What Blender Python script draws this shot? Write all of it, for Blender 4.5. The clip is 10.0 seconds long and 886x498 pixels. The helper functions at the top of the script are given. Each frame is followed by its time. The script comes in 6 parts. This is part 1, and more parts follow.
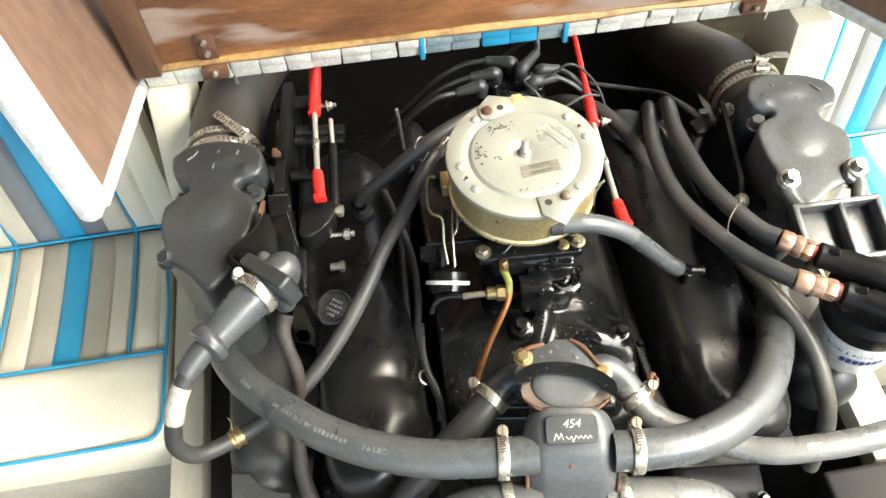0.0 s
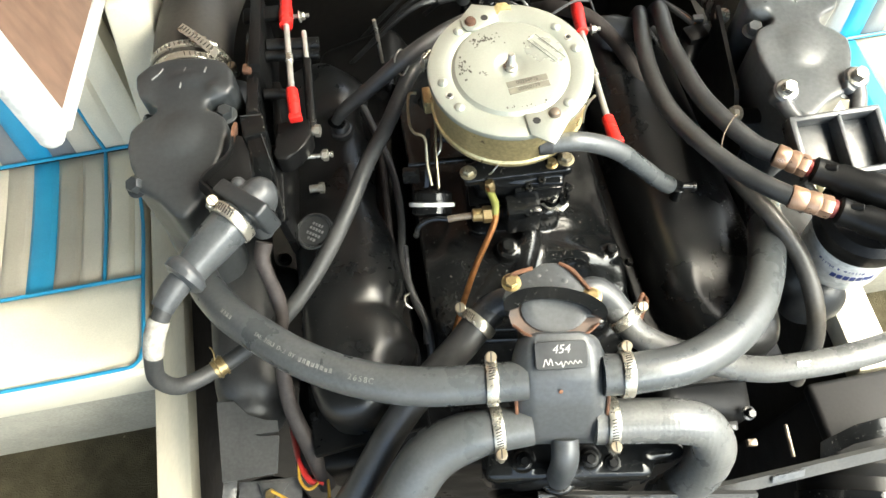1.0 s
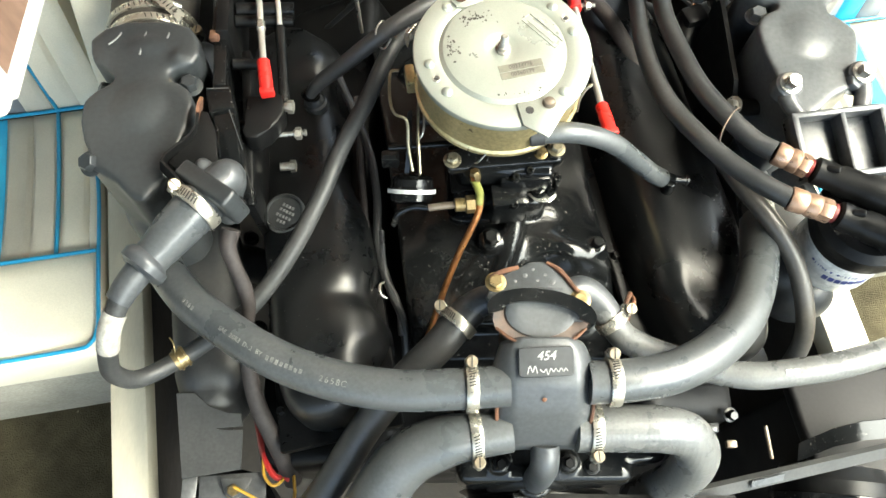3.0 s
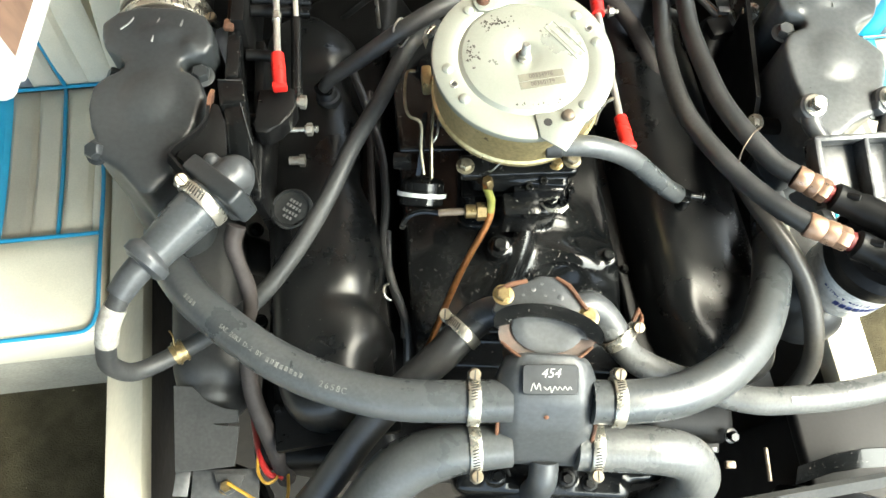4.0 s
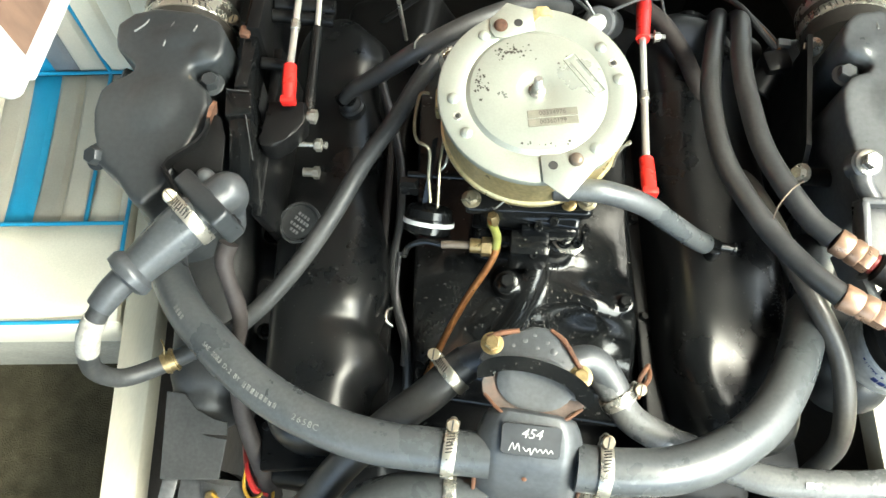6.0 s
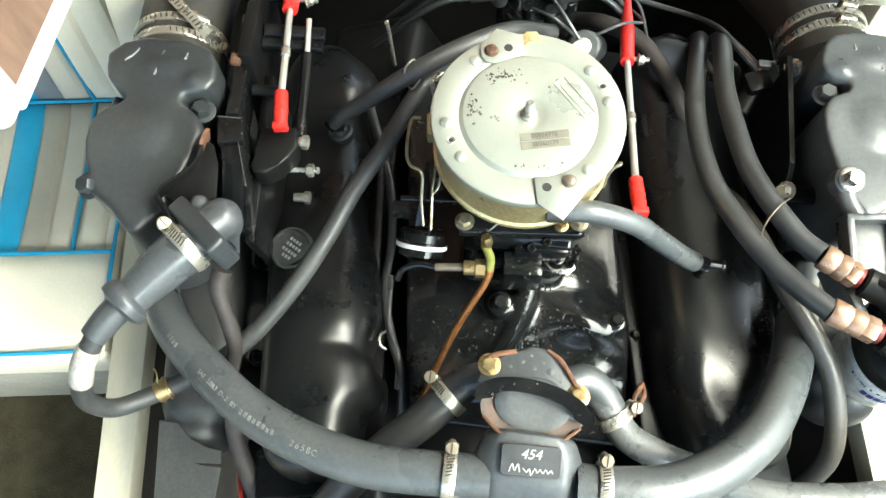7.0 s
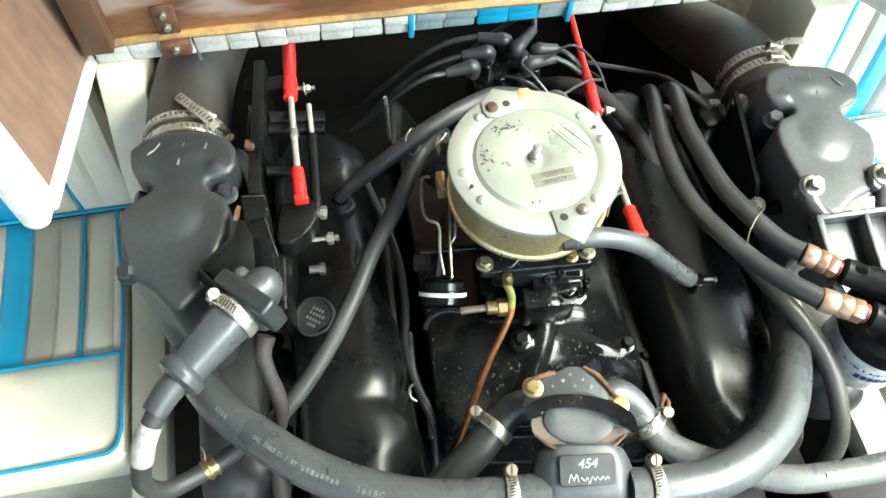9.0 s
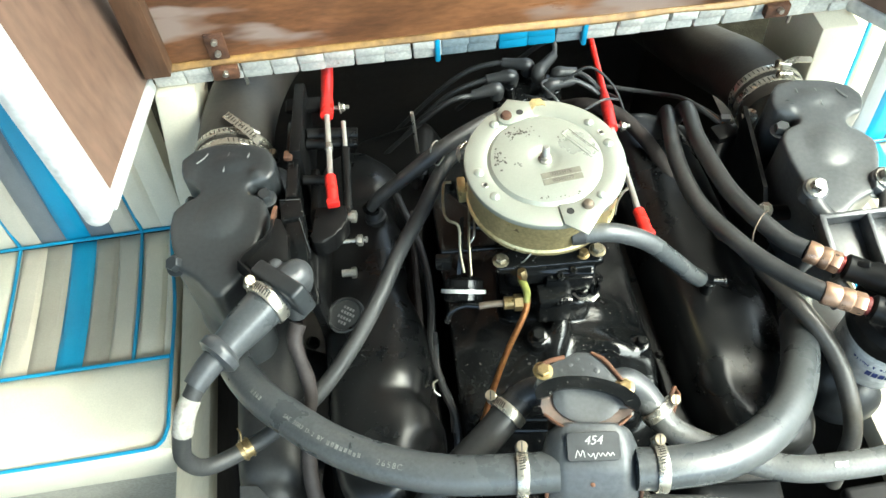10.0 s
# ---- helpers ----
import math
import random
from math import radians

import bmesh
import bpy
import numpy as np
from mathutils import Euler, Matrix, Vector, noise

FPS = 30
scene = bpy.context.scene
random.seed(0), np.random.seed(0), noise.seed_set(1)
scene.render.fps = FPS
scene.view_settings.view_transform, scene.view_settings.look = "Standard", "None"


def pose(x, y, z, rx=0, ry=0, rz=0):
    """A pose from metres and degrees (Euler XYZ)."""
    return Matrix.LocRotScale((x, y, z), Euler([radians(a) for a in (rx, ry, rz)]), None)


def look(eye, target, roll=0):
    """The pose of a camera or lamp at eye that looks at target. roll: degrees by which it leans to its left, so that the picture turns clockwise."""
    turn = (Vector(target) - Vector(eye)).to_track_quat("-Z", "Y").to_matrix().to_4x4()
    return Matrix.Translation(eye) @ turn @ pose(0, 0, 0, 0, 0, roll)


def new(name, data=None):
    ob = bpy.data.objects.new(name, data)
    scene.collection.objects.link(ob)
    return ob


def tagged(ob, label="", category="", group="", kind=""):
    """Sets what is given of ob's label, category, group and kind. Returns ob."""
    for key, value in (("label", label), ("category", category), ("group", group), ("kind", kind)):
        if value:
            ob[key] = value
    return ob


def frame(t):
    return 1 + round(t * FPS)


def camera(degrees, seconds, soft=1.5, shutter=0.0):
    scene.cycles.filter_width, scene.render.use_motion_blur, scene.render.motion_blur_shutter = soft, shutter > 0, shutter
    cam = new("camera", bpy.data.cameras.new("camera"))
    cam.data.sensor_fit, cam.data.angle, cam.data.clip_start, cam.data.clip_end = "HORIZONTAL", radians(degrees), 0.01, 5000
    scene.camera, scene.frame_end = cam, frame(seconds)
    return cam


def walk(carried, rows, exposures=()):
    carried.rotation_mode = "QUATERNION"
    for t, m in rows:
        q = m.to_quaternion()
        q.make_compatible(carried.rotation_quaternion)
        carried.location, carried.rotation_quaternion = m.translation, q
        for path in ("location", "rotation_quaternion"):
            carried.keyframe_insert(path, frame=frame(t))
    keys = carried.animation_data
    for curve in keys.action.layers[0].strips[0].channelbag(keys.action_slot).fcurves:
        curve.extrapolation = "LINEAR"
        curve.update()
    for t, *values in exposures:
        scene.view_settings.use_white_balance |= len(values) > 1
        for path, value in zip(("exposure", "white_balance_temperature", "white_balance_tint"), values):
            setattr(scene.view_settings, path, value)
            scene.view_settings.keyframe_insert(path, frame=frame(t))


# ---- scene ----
cam = camera(58.8, 10.0)
PATH = [
    (0, (-0.076, -0.674, 1.398), (-0.143, 0.417, -0.278), -3.6),
    (0.5, (-0.081, -0.664, 1.392), (-0.125, 0.296, -0.362), -3.6),
    (1, (-0.08, -0.636, 1.377), (-0.105, 0.245, -0.419), -3.0),
    (1.5, (-0.077, -0.617, 1.361), (-0.09, 0.22, -0.456), -2.3),
    (2, (-0.085, -0.604, 1.349), (-0.07, 0.208, -0.478), 0.5),
    (2.5, (-0.092, -0.585, 1.345), (-0.048, 0.205, -0.492), 2.9),
    (4, (-0.107, -0.534, 1.339), (-0.044, 0.192, -0.524), 7.8),
    (4.5, (-0.06, -0.511, 1.335), (-0.115, 0.173, -0.544), 3.3),
    (5, (-0.03, -0.484, 1.325), (-0.156, 0.16, -0.564), -1.2),
    (6.5, (-0.018, -0.445, 1.318), (-0.162, 0.226, -0.561), -3.8),
    (7, (-0.036, -0.453, 1.324), (-0.133, 0.259, -0.542), -0.1),
    (7.5, (-0.057, -0.456, 1.332), (-0.109, 0.319, -0.511), 2.8),
    (8, (-0.074, -0.468, 1.337), (-0.095, 0.336, -0.494), 4.0),
    (8.5, (-0.101, -0.504, 1.349), (-0.077, 0.382, -0.444), 4.8),
    (9, (-0.141, -0.546, 1.358), (-0.069, 0.411, -0.396), 3.6),
    (9.5, (-0.14, -0.59, 1.369), (-0.092, 0.433, -0.349), 1.3),
    (10, (-0.098, -0.648, 1.382), (-0.165, 0.438, -0.296), -3.1),
]
walk(cam, [(t, look(*p)) for t, *p in PATH], [(0.0, 2.92, 6850, 1), (1.0, 2.92, 6700, -2), (2.0, 2.95, 6600, -4), (5.0, 3.02, 6500, -6), (7.0, 3.02, 6250, -8), (8.5, 3.0, 6150, -10), (10.0, 2.85, 6150, -10)])

# ---- light ----
world = bpy.data.worlds.new("sky")
scene.world = world
world.use_nodes = True
wn = world.node_tree.nodes
sky = wn.new("ShaderNodeTexSky")
sky.sky_type = "NISHITA"
sky.sun_disc = False
sky.sun_elevation = radians(60)
sky.sun_rotation = radians(86)
sky.air_density = 0.7
sky.dust_density = 6.0
sky.ozone_density = 0.3
wn["Background"].inputs["Strength"].default_value = 0.15
world.node_tree.links.new(sky.outputs["Color"], wn["Background"].inputs["Color"])
sun = new("sun", bpy.data.lights.new("sun", "SUN"))
sun.data.energy, sun.data.angle, sun.data.color = 2.2, radians(60), (1.0, 0.98, 0.95)
sun.matrix_world = look((0.78, -0.62, 1.45), (0, 0, 0))


# ---- materials ----
def mat(name, base, alt=None, rough=0.5, metal=0.0, big=6.0, fine=90.0, amount=0.5, bump=0.15, depth=0.001,
        spec=0.5, flecks=None, fleck_cover=0.62, fleck_scale=60.0, coat=0.0, stretch=(1, 1, 1), rvar=0.12, grit=1.0, weave=0.0):
    m = bpy.data.materials.new(name)
    m.use_nodes = True
    nt = m.node_tree
    n, lk = nt.nodes, nt.links.new
    p = n["Principled BSDF"]
    co = n.new("ShaderNodeTexCoord")
    mp = n.new("ShaderNodeMapping")
    mp.inputs["Scale"].default_value = stretch
    lk(co.outputs["Object"], mp.inputs["Vector"])
    info = n.new("ShaderNodeObjectInfo")
    sh = n.new("ShaderNodeVectorMath")
    sh.operation = "ADD"
    wide = n.new("ShaderNodeVectorMath")
    wide.operation = "SCALE"
    wide.inputs["Scale"].default_value = 7.0
    comb = n.new("ShaderNodeCombineXYZ")
    lk(info.outputs["Random"], comb.inputs[0])
    lk(info.outputs["Random"], comb.inputs[1])
    lk(comb.outputs[0], wide.inputs[0])
    lk(mp.outputs[0], sh.inputs[0])
    lk(wide.outputs[0], sh.inputs[1])
    a = n.new("ShaderNodeTexNoise")
    a.inputs["Scale"].default_value, a.inputs["Detail"].default_value, a.inputs["Roughness"].default_value = big, 6, 0.6
    b = n.new("ShaderNodeTexNoise")
    b.inputs["Scale"].default_value, b.inputs["Detail"].default_value = fine, 5
    for t in (a, b):
        lk(sh.outputs[0], t.inputs["Vector"])
    ramp = n.new("ShaderNodeMapRange")
    ramp.inputs[1].default_value, ramp.inputs[2].default_value = 0.38, 0.66
    ramp.inputs[4].default_value = amount
    lk(a.outputs["Fac"], ramp.inputs[0])
    mix = n.new("ShaderNodeMix")
    mix.data_type = "RGBA"
    mix.inputs[6].default_value = (*base, 1)
    mix.inputs[7].default_value = (*(alt or [c * 0.6 for c in base]), 1)
    lk(ramp.outputs[0], mix.inputs[0])
    grain = n.new("ShaderNodeMix")
    grain.data_type, grain.blend_type = "RGBA", "MULTIPLY"
    gr = n.new("ShaderNodeMapRange")
    gr.inputs[1].default_value, gr.inputs[2].default_value, gr.inputs[3].default_value, gr.inputs[4].default_value = 0.3, 0.7, 1 - 0.22 * grit, 1 + 0.12 * grit
    lk(b.outputs["Fac"], gr.inputs[0])
    grain.inputs[0].default_value = 1.0
    lk(mix.outputs[2], grain.inputs[6])
    lk(gr.outputs[0], grain.inputs[7])
    last = grain.outputs[2]
    rsrc = n.new("ShaderNodeMapRange")
    rsrc.inputs[1].default_value, rsrc.inputs[2].default_value = 0.3, 0.7
    rsrc.inputs[3].default_value, rsrc.inputs[4].default_value = max(0.03, rough - rvar), min(1, rough + rvar)
    lk(a.outputs["Fac"], rsrc.inputs[0])
    if flecks:
        f = n.new("ShaderNodeTexNoise")
        f.inputs["Scale"].default_value, f.inputs["Detail"].default_value = fleck_scale, 4
        lk(sh.outputs[0], f.inputs["Vector"])
        fr = n.new("ShaderNodeMapRange")
        fr.inputs[1].default_value, fr.inputs[2].default_value = fleck_cover, fleck_cover + 0.05
        lk(f.outputs["Fac"], fr.inputs[0])
        fm = n.new("ShaderNodeMix")
        fm.data_type = "RGBA"
        fm.inputs[7].default_value = (*flecks, 1)
        lk(fr.outputs[0], fm.inputs[0])
        lk(last, fm.inputs[6])
        last = fm.outputs[2]
    lk(last, p.inputs["Base Color"])
    lk(rsrc.outputs[0], p.inputs["Roughness"])
    p.inputs["Metallic"].default_value = metal
    p.inputs["Specular IOR Level"].default_value = spec
    p.inputs["Coat Weight"].default_value = coat
    p.inputs["Coat Roughness"].default_value = 0.12
    bp = n.new("ShaderNodeBump")
    bp.inputs["Strength"].default_value, bp.inputs["Distance"].default_value = bump, depth
    if weave:
        wv = n.new("ShaderNodeTexVoronoi")
        wv.inputs["Scale"].default_value, wv.inputs["Randomness"].default_value = weave, 0.25
        lk(co.outputs["Object"], wv.inputs["Vector"])
        lk(wv.outputs["Distance"], bp.inputs["Height"])
    else:
        lk(b.outputs["Fac"], bp.inputs["Height"])
    lk(bp.outputs[0], p.inputs["Normal"])
    return m


BLACK = mat("black engine enamel", (0.004, 0.0045, 0.005), (0.012, 0.012, 0.0115), 0.17, spec=0.32, big=14, fine=260, amount=0.7, bump=0.25, depth=0.0006,
            flecks=(0.10, 0.095, 0.085), fleck_cover=0.675, fleck_scale=210, rvar=0.14)
BLACK_MATT = mat("dusty black paint", (0.004, 0.0042, 0.0045), (0.010, 0.0098, 0.0095), 0.36, spec=0.16, big=11, fine=200, amount=0.7, bump=0.3, depth=0.0008)
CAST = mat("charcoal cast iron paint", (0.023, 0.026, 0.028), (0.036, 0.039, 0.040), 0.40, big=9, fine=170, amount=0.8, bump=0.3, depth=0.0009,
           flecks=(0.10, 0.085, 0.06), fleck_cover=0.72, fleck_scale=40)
COVER = mat("satin black valve cover paint", (0.004, 0.0045, 0.005), (0.009, 0.009, 0.0088), 0.33, spec=0.40, big=12, fine=220, amount=0.8, bump=0.10, depth=0.0005,
            flecks=(0.06, 0.058, 0.054), fleck_cover=0.685, fleck_scale=210, rvar=0.12)
RUBBER = mat("grey-black rubber hose", (0.052, 0.057, 0.060), (0.076, 0.079, 0.080), 0.31, big=16, fine=240, amount=0.7, bump=0.2, depth=0.0006, rvar=0.1)
RUBBER_DARK = mat("black rubber hose", (0.022, 0.023, 0.024), (0.045, 0.045, 0.045), 0.42, big=16, fine=240, amount=0.7, bump=0.2, depth=0.0006)
RUBBER_MID = mat("dark grey rubber hose", (0.030, 0.031, 0.031), (0.046, 0.046, 0.045), 0.5, spec=0.35, big=16, fine=240, amount=0.7, bump=0.2, depth=0.0006)
RUBBER_PALE = mat("pale grey rubber hose", (0.085, 0.088, 0.088), (0.13, 0.13, 0.125), 0.30, big=20, fine=300, amount=0.7, bump=0.3, depth=0.0010, weave=170)
RUBBER_OLIVE = mat("olive-grey rubber hose", (0.055, 0.050, 0.043), (0.038, 0.035, 0.030), 0.42, big=16, fine=200, amount=0.7, bump=0.2, depth=0.0006)
RUBBER_BROWN = mat("brownish exhaust hose rubber", (0.026, 0.023, 0.019), (0.045, 0.039, 0.032), 0.6, big=8, fine=160, amount=0.7, bump=0.3, depth=0.001)
PLASTIC = mat("grey-black moulded plastic", (0.046, 0.050, 0.054), (0.070, 0.072, 0.073), 0.40, big=18, fine=200, amount=0.5, bump=0.12, depth=0.0005)
STEEL = mat("worn zinc steel", (0.46, 0.45, 0.41), (0.34, 0.31, 0.26), 0.32, 0.8, big=40, fine=300, amount=0.8, bump=0.2, depth=0.0004)
STAINLESS = mat("stainless clamp steel", (0.50, 0.475, 0.41), (0.36, 0.335, 0.27), 0.30, 0.8, big=60, fine=300, amount=0.4, grit=0.3, bump=0.1, depth=0.0003)
BADGE_INK = mat("white badge ink", (0.42, 0.42, 0.40), rough=0.5)
SCAR = mat("pale chipped casting line", (0.22, 0.22, 0.21), (0.12, 0.12, 0.12), 0.5)
GREEN = mat("yellow-green sleeve", (0.17, 0.17, 0.04), (0.10, 0.11, 0.03), 0.4)
BRIGHT = mat("bright plated rod", (0.62, 0.61, 0.57), (0.58, 0.57, 0.53), 0.30, 0.7, big=30, fine=300, amount=0.3, bump=0.0, grit=0.1, rvar=0.03)
GLUE = mat("ochre dried glue", (0.33, 0.19, 0.06), (0.16, 0.09, 0.035), 0.5, big=30, amount=0.9, bump=0.6, depth=0.002)
SEAL = mat("dark red sealant", (0.14, 0.014, 0.012), rough=0.45)
CLAMP_SCREW = mat("tarnished clamp screw steel", (0.36, 0.31, 0.23), (0.24, 0.19, 0.13), 0.36, 0.75, big=60, amount=0.8)
SLOT = mat("dark slot", (0.015, 0.014, 0.013), rough=0.7)
BRASS = mat("aged brass", (0.36, 0.27, 0.13), (0.20, 0.15, 0.08), 0.36, 0.85, big=50, fine=300, amount=0.8)
GOLD = mat("gold zinc chromate plating", (0.60, 0.50, 0.26), (0.42, 0.34, 0.17), 0.32, 0.7, big=14, fine=250, amount=0.8, flecks=(0.16, 0.12, 0.06), fleck_cover=0.68, fleck_scale=70)
LIDMETAL = mat("pale zinc-plated lid", (0.40, 0.425, 0.375), (0.32, 0.335, 0.29), 0.36, 0.6, big=10, fine=500, amount=0.7, bump=0.06, depth=0.0003, grit=0.25)
PLATE = mat("etched number plate", (0.22, 0.21, 0.17), (0.16, 0.15, 0.12), 0.5, 0.5, big=60, amount=0.8)
INK = mat("dark stamped ink", (0.05, 0.045, 0.035), rough=0.6)
COPPER = mat("copper pipe", (0.50, 0.22, 0.08), (0.30, 0.12, 0.05), 0.36, 0.9, big=40, fine=200, amount=0.9)
FERRULE = mat("coppery crimp ferrule", (0.46, 0.30, 0.21), (0.30, 0.19, 0.13), 0.36, 0.7, big=50, fine=200, amount=0.8)
RUST = mat("rusty iron", (0.13, 0.055, 0.026), (0.045, 0.022, 0.014), 0.8, 0.1, big=40, fine=150, amount=0.9, bump=0.6, depth=0.0015)
RED = mat("red plastic", (0.62, 0.022, 0.018), (0.45, 0.012, 0.012), 0.32, big=30, amount=0.6, bump=0.08)
WIRE_RED = mat("red wire", (0.45, 0.02, 0.02), rough=0.4)
WIRE_YELLOW = mat("yellow wire", (0.50, 0.29, 0.035), rough=0.4)
WHITE = mat("white paint", (0.62, 0.62, 0.60), (0.48, 0.47, 0.44), 0.42, big=14, amount=0.6, flecks=(0.12, 0.10, 0.08), fleck_cover=0.74, fleck_scale=50)
PRINT = mat("white stencil ink", (0.20, 0.20, 0.185), (0.10, 0.10, 0.10), 0.6, big=200, amount=0.9)
BLUE_INK = mat("blue print", (0.03, 0.05, 0.2), rough=0.45)
FILTER = mat("white filter enamel", (0.72, 0.72, 0.69), (0.60, 0.59, 0.55), 0.3, big=12, amount=0.5, bump=0.06)
CREAM = mat("cream vinyl", (0.68, 0.63, 0.50), (0.60, 0.545, 0.42), 0.42, big=9, fine=420, amount=0.6, bump=0.25, depth=0.0006, grit=0.35)
CREAM_RAIL = mat("cream painted rail", (0.56, 0.52, 0.41), (0.42, 0.375, 0.27), 0.4, big=5, fine=160, amount=0.6, bump=0.15, flecks=(0.35, 0.3, 0.22), fleck_cover=0.74, fleck_scale=20, stretch=(3, 0.6, 1), grit=0.3)
TAN = mat("tan vinyl", (0.55, 0.50, 0.40), (0.47, 0.42, 0.33), 0.45, big=10, fine=420, amount=0.5, bump=0.25, depth=0.0006, grit=0.35)
TAUPE = mat("taupe vinyl", (0.35, 0.32, 0.26), (0.29, 0.265, 0.215), 0.45, big=10, fine=420, amount=0.5, bump=0.25, depth=0.0006, grit=0.35)
SLATE = mat("slate grey vinyl", (0.17, 0.18, 0.19), (0.13, 0.14, 0.15), 0.45, big=10, fine=420, amount=0.5, bump=0.25, depth=0.0006, grit=0.35)
BLUE = mat("turquoise blue vinyl", (0.025, 0.26, 0.44), (0.02, 0.20, 0.36), 0.4, big=10, fine=420, amount=0.5, bump=0.2, depth=0.0006, grit=0.35)
TRIM = mat("weathered white vinyl trim", (0.56, 0.55, 0.50), (0.40, 0.39, 0.35), 0.42, big=22, fine=220, amount=0.8, bump=0.35, depth=0.001,
           flecks=(0.28, 0.22, 0.15), fleck_cover=0.72, fleck_scale=70)
TRIM_GREY = mat("weathered grey vinyl trim", (0.24, 0.29, 0.31), (0.15, 0.19, 0.21), 0.45, big=22, fine=220, amount=0.8, bump=0.35, depth=0.001)
WOOD = mat("water-stained brown plywood", (0.24, 0.105, 0.046), (0.055, 0.024, 0.013), 0.36, big=4.5, fine=70, amount=1.0, bump=0.35, depth=0.0015,
           flecks=(0.27, 0.20, 0.165), fleck_cover=0.56, fleck_scale=3.5, stretch=(0.7, 1, 2.6))
WOOD_PINK = mat("weathered pinkish plywood", (0.185, 0.115, 0.082), (0.12, 0.068, 0.046), 0.6, big=7, fine=60, amount=0.9, bump=0.35, depth=0.0015,
                flecks=(0.30, 0.14, 0.055), fleck_cover=0.70, fleck_scale=9, stretch=(1, 1, 0.35))
WOOD_DARK = mat("dark stained batten wood", (0.13, 0.065, 0.033), (0.06, 0.03, 0.016), 0.55, big=8, fine=80, amount=0.9, bump=0.3, depth=0.001, stretch=(2, 2, 0.4))
CARPET = mat("dark olive marine carpet", (0.070, 0.060, 0.036), (0.038, 0.033, 0.021), 0.95, big=20, fine=350, amount=0.9, bump=1.0, depth=0.006,
             flecks=(0.30, 0.27, 0.2), fleck_cover=0.76, fleck_scale=45, spec=0.1)
BILGE = mat("grimy black bilge paint", (0.012, 0.011, 0.010), (0.028, 0.022, 0.016), 0.7, big=6, fine=60, amount=0.9, bump=0.4, depth=0.003)
GELCOAT = mat("off-white gelcoat", (0.70, 0.68, 0.62), (0.62, 0.6, 0.54), 0.3, big=3, amount=0.5, bump=0.05)
TAPE = mat("dirty white tape", (0.40, 0.38, 0.33), (0.20, 0.185, 0.16), 0.6, big=60, fine=200, amount=0.9, bump=0.5, depth=0.001)
SLEEVE = mat("grimy mauve-brown sleeve", (0.036, 0.030, 0.028), (0.02, 0.017, 0.016), 0.62, spec=0.25, big=30, fine=200, amount=0.8)
ALLOY = mat("grey painted alloy", (0.065, 0.068, 0.072), (0.10, 0.10, 0.10), 0.36, 0.2, big=14, fine=180, amount=0.8, bump=0.25)


# ---- building helpers ----
V = Vector


def thing(name, loc, label, category, group="", kind=""):
    ob = new(name)
    ob.location = loc
    ob.empty_display_size = 0.02
    return tagged(ob, label, category, group, kind)


def part(name, bm, material, parent=None, label="", smooth=True):
    bmesh.ops.recalc_face_normals(bm, faces=bm.faces)
    if smooth:
        for e in bm.edges:
            if len(e.link_faces) == 2 and e.calc_face_angle() > 0.62:
                e.smooth = False
        for f in bm.faces:
            f.smooth = True
    me = bpy.data.meshes.new(name)
    bm.to_mesh(me)
    bm.free()
    me.materials.append(material)
    ob = new(name, me)
    if parent is not None:
        ob.parent = parent
        ob.matrix_parent_inverse = Matrix.Translation(-parent.location)
    if label:
        ob["label"] = label
    return ob


def cast(name, bms, material, parent=None, label="", voxel=0.004, rounds=8):
    """Several forms fused into one smooth casting."""
    ob = part(name, joined(*bms), material, parent, label)
    r = ob.modifiers.new("fuse", "REMESH")
    r.mode, r.voxel_size, r.use_smooth_shade = "VOXEL", voxel, True
    s = ob.modifiers.new("soften", "SMOOTH")
    s.factor, s.iterations = 0.5, rounds
    return ob


def joined(*bms):
    out = bmesh.new()
    me = bpy.data.meshes.new("joint")
    for b in bms:
        b.to_mesh(me)
        out.from_mesh(me)
        b.free()
    bpy.data.meshes.remove(me)
    return out


def axis(p, d, side=None):
    """Matrix at p whose z runs along d."""
    z = V(d).normalized()
    s = V(side) if side is not None else (V((0, 0, 1)) if abs(z.z) < 0.9 else V((0, 1, 0)))
    x = (s - z * s.dot(z)).normalized()
    y = z.cross(x)
    return Matrix.Translation(V(p)) @ Matrix((x, y, z)).transposed().to_4x4()


def spline(pts, steps=6):
    pts = [V(p) for p in pts]
    if len(pts) == 2:
        return [pts[0].lerp(pts[1], i / steps) for i in range(steps + 1)], [i / steps for i in range(steps + 1)]
    ext = [pts[0] * 2 - pts[1], *pts, pts[-1] * 2 - pts[-2]]
    out, at = [], []
    for i in range(1, len(ext) - 2):
        a, b, c, d = ext[i - 1:i + 3]
        for k in range(steps):
            t = k / steps
            out.append(0.5 * (2 * b + (c - a) * t + (2 * a - 5 * b + 4 * c - d) * t * t + (3 * b - 3 * c + d - a) * t ** 3))
            at.append(i - 1 + t)
    out.append(pts[-1])
    at.append(len(pts) - 1)
    return out, at


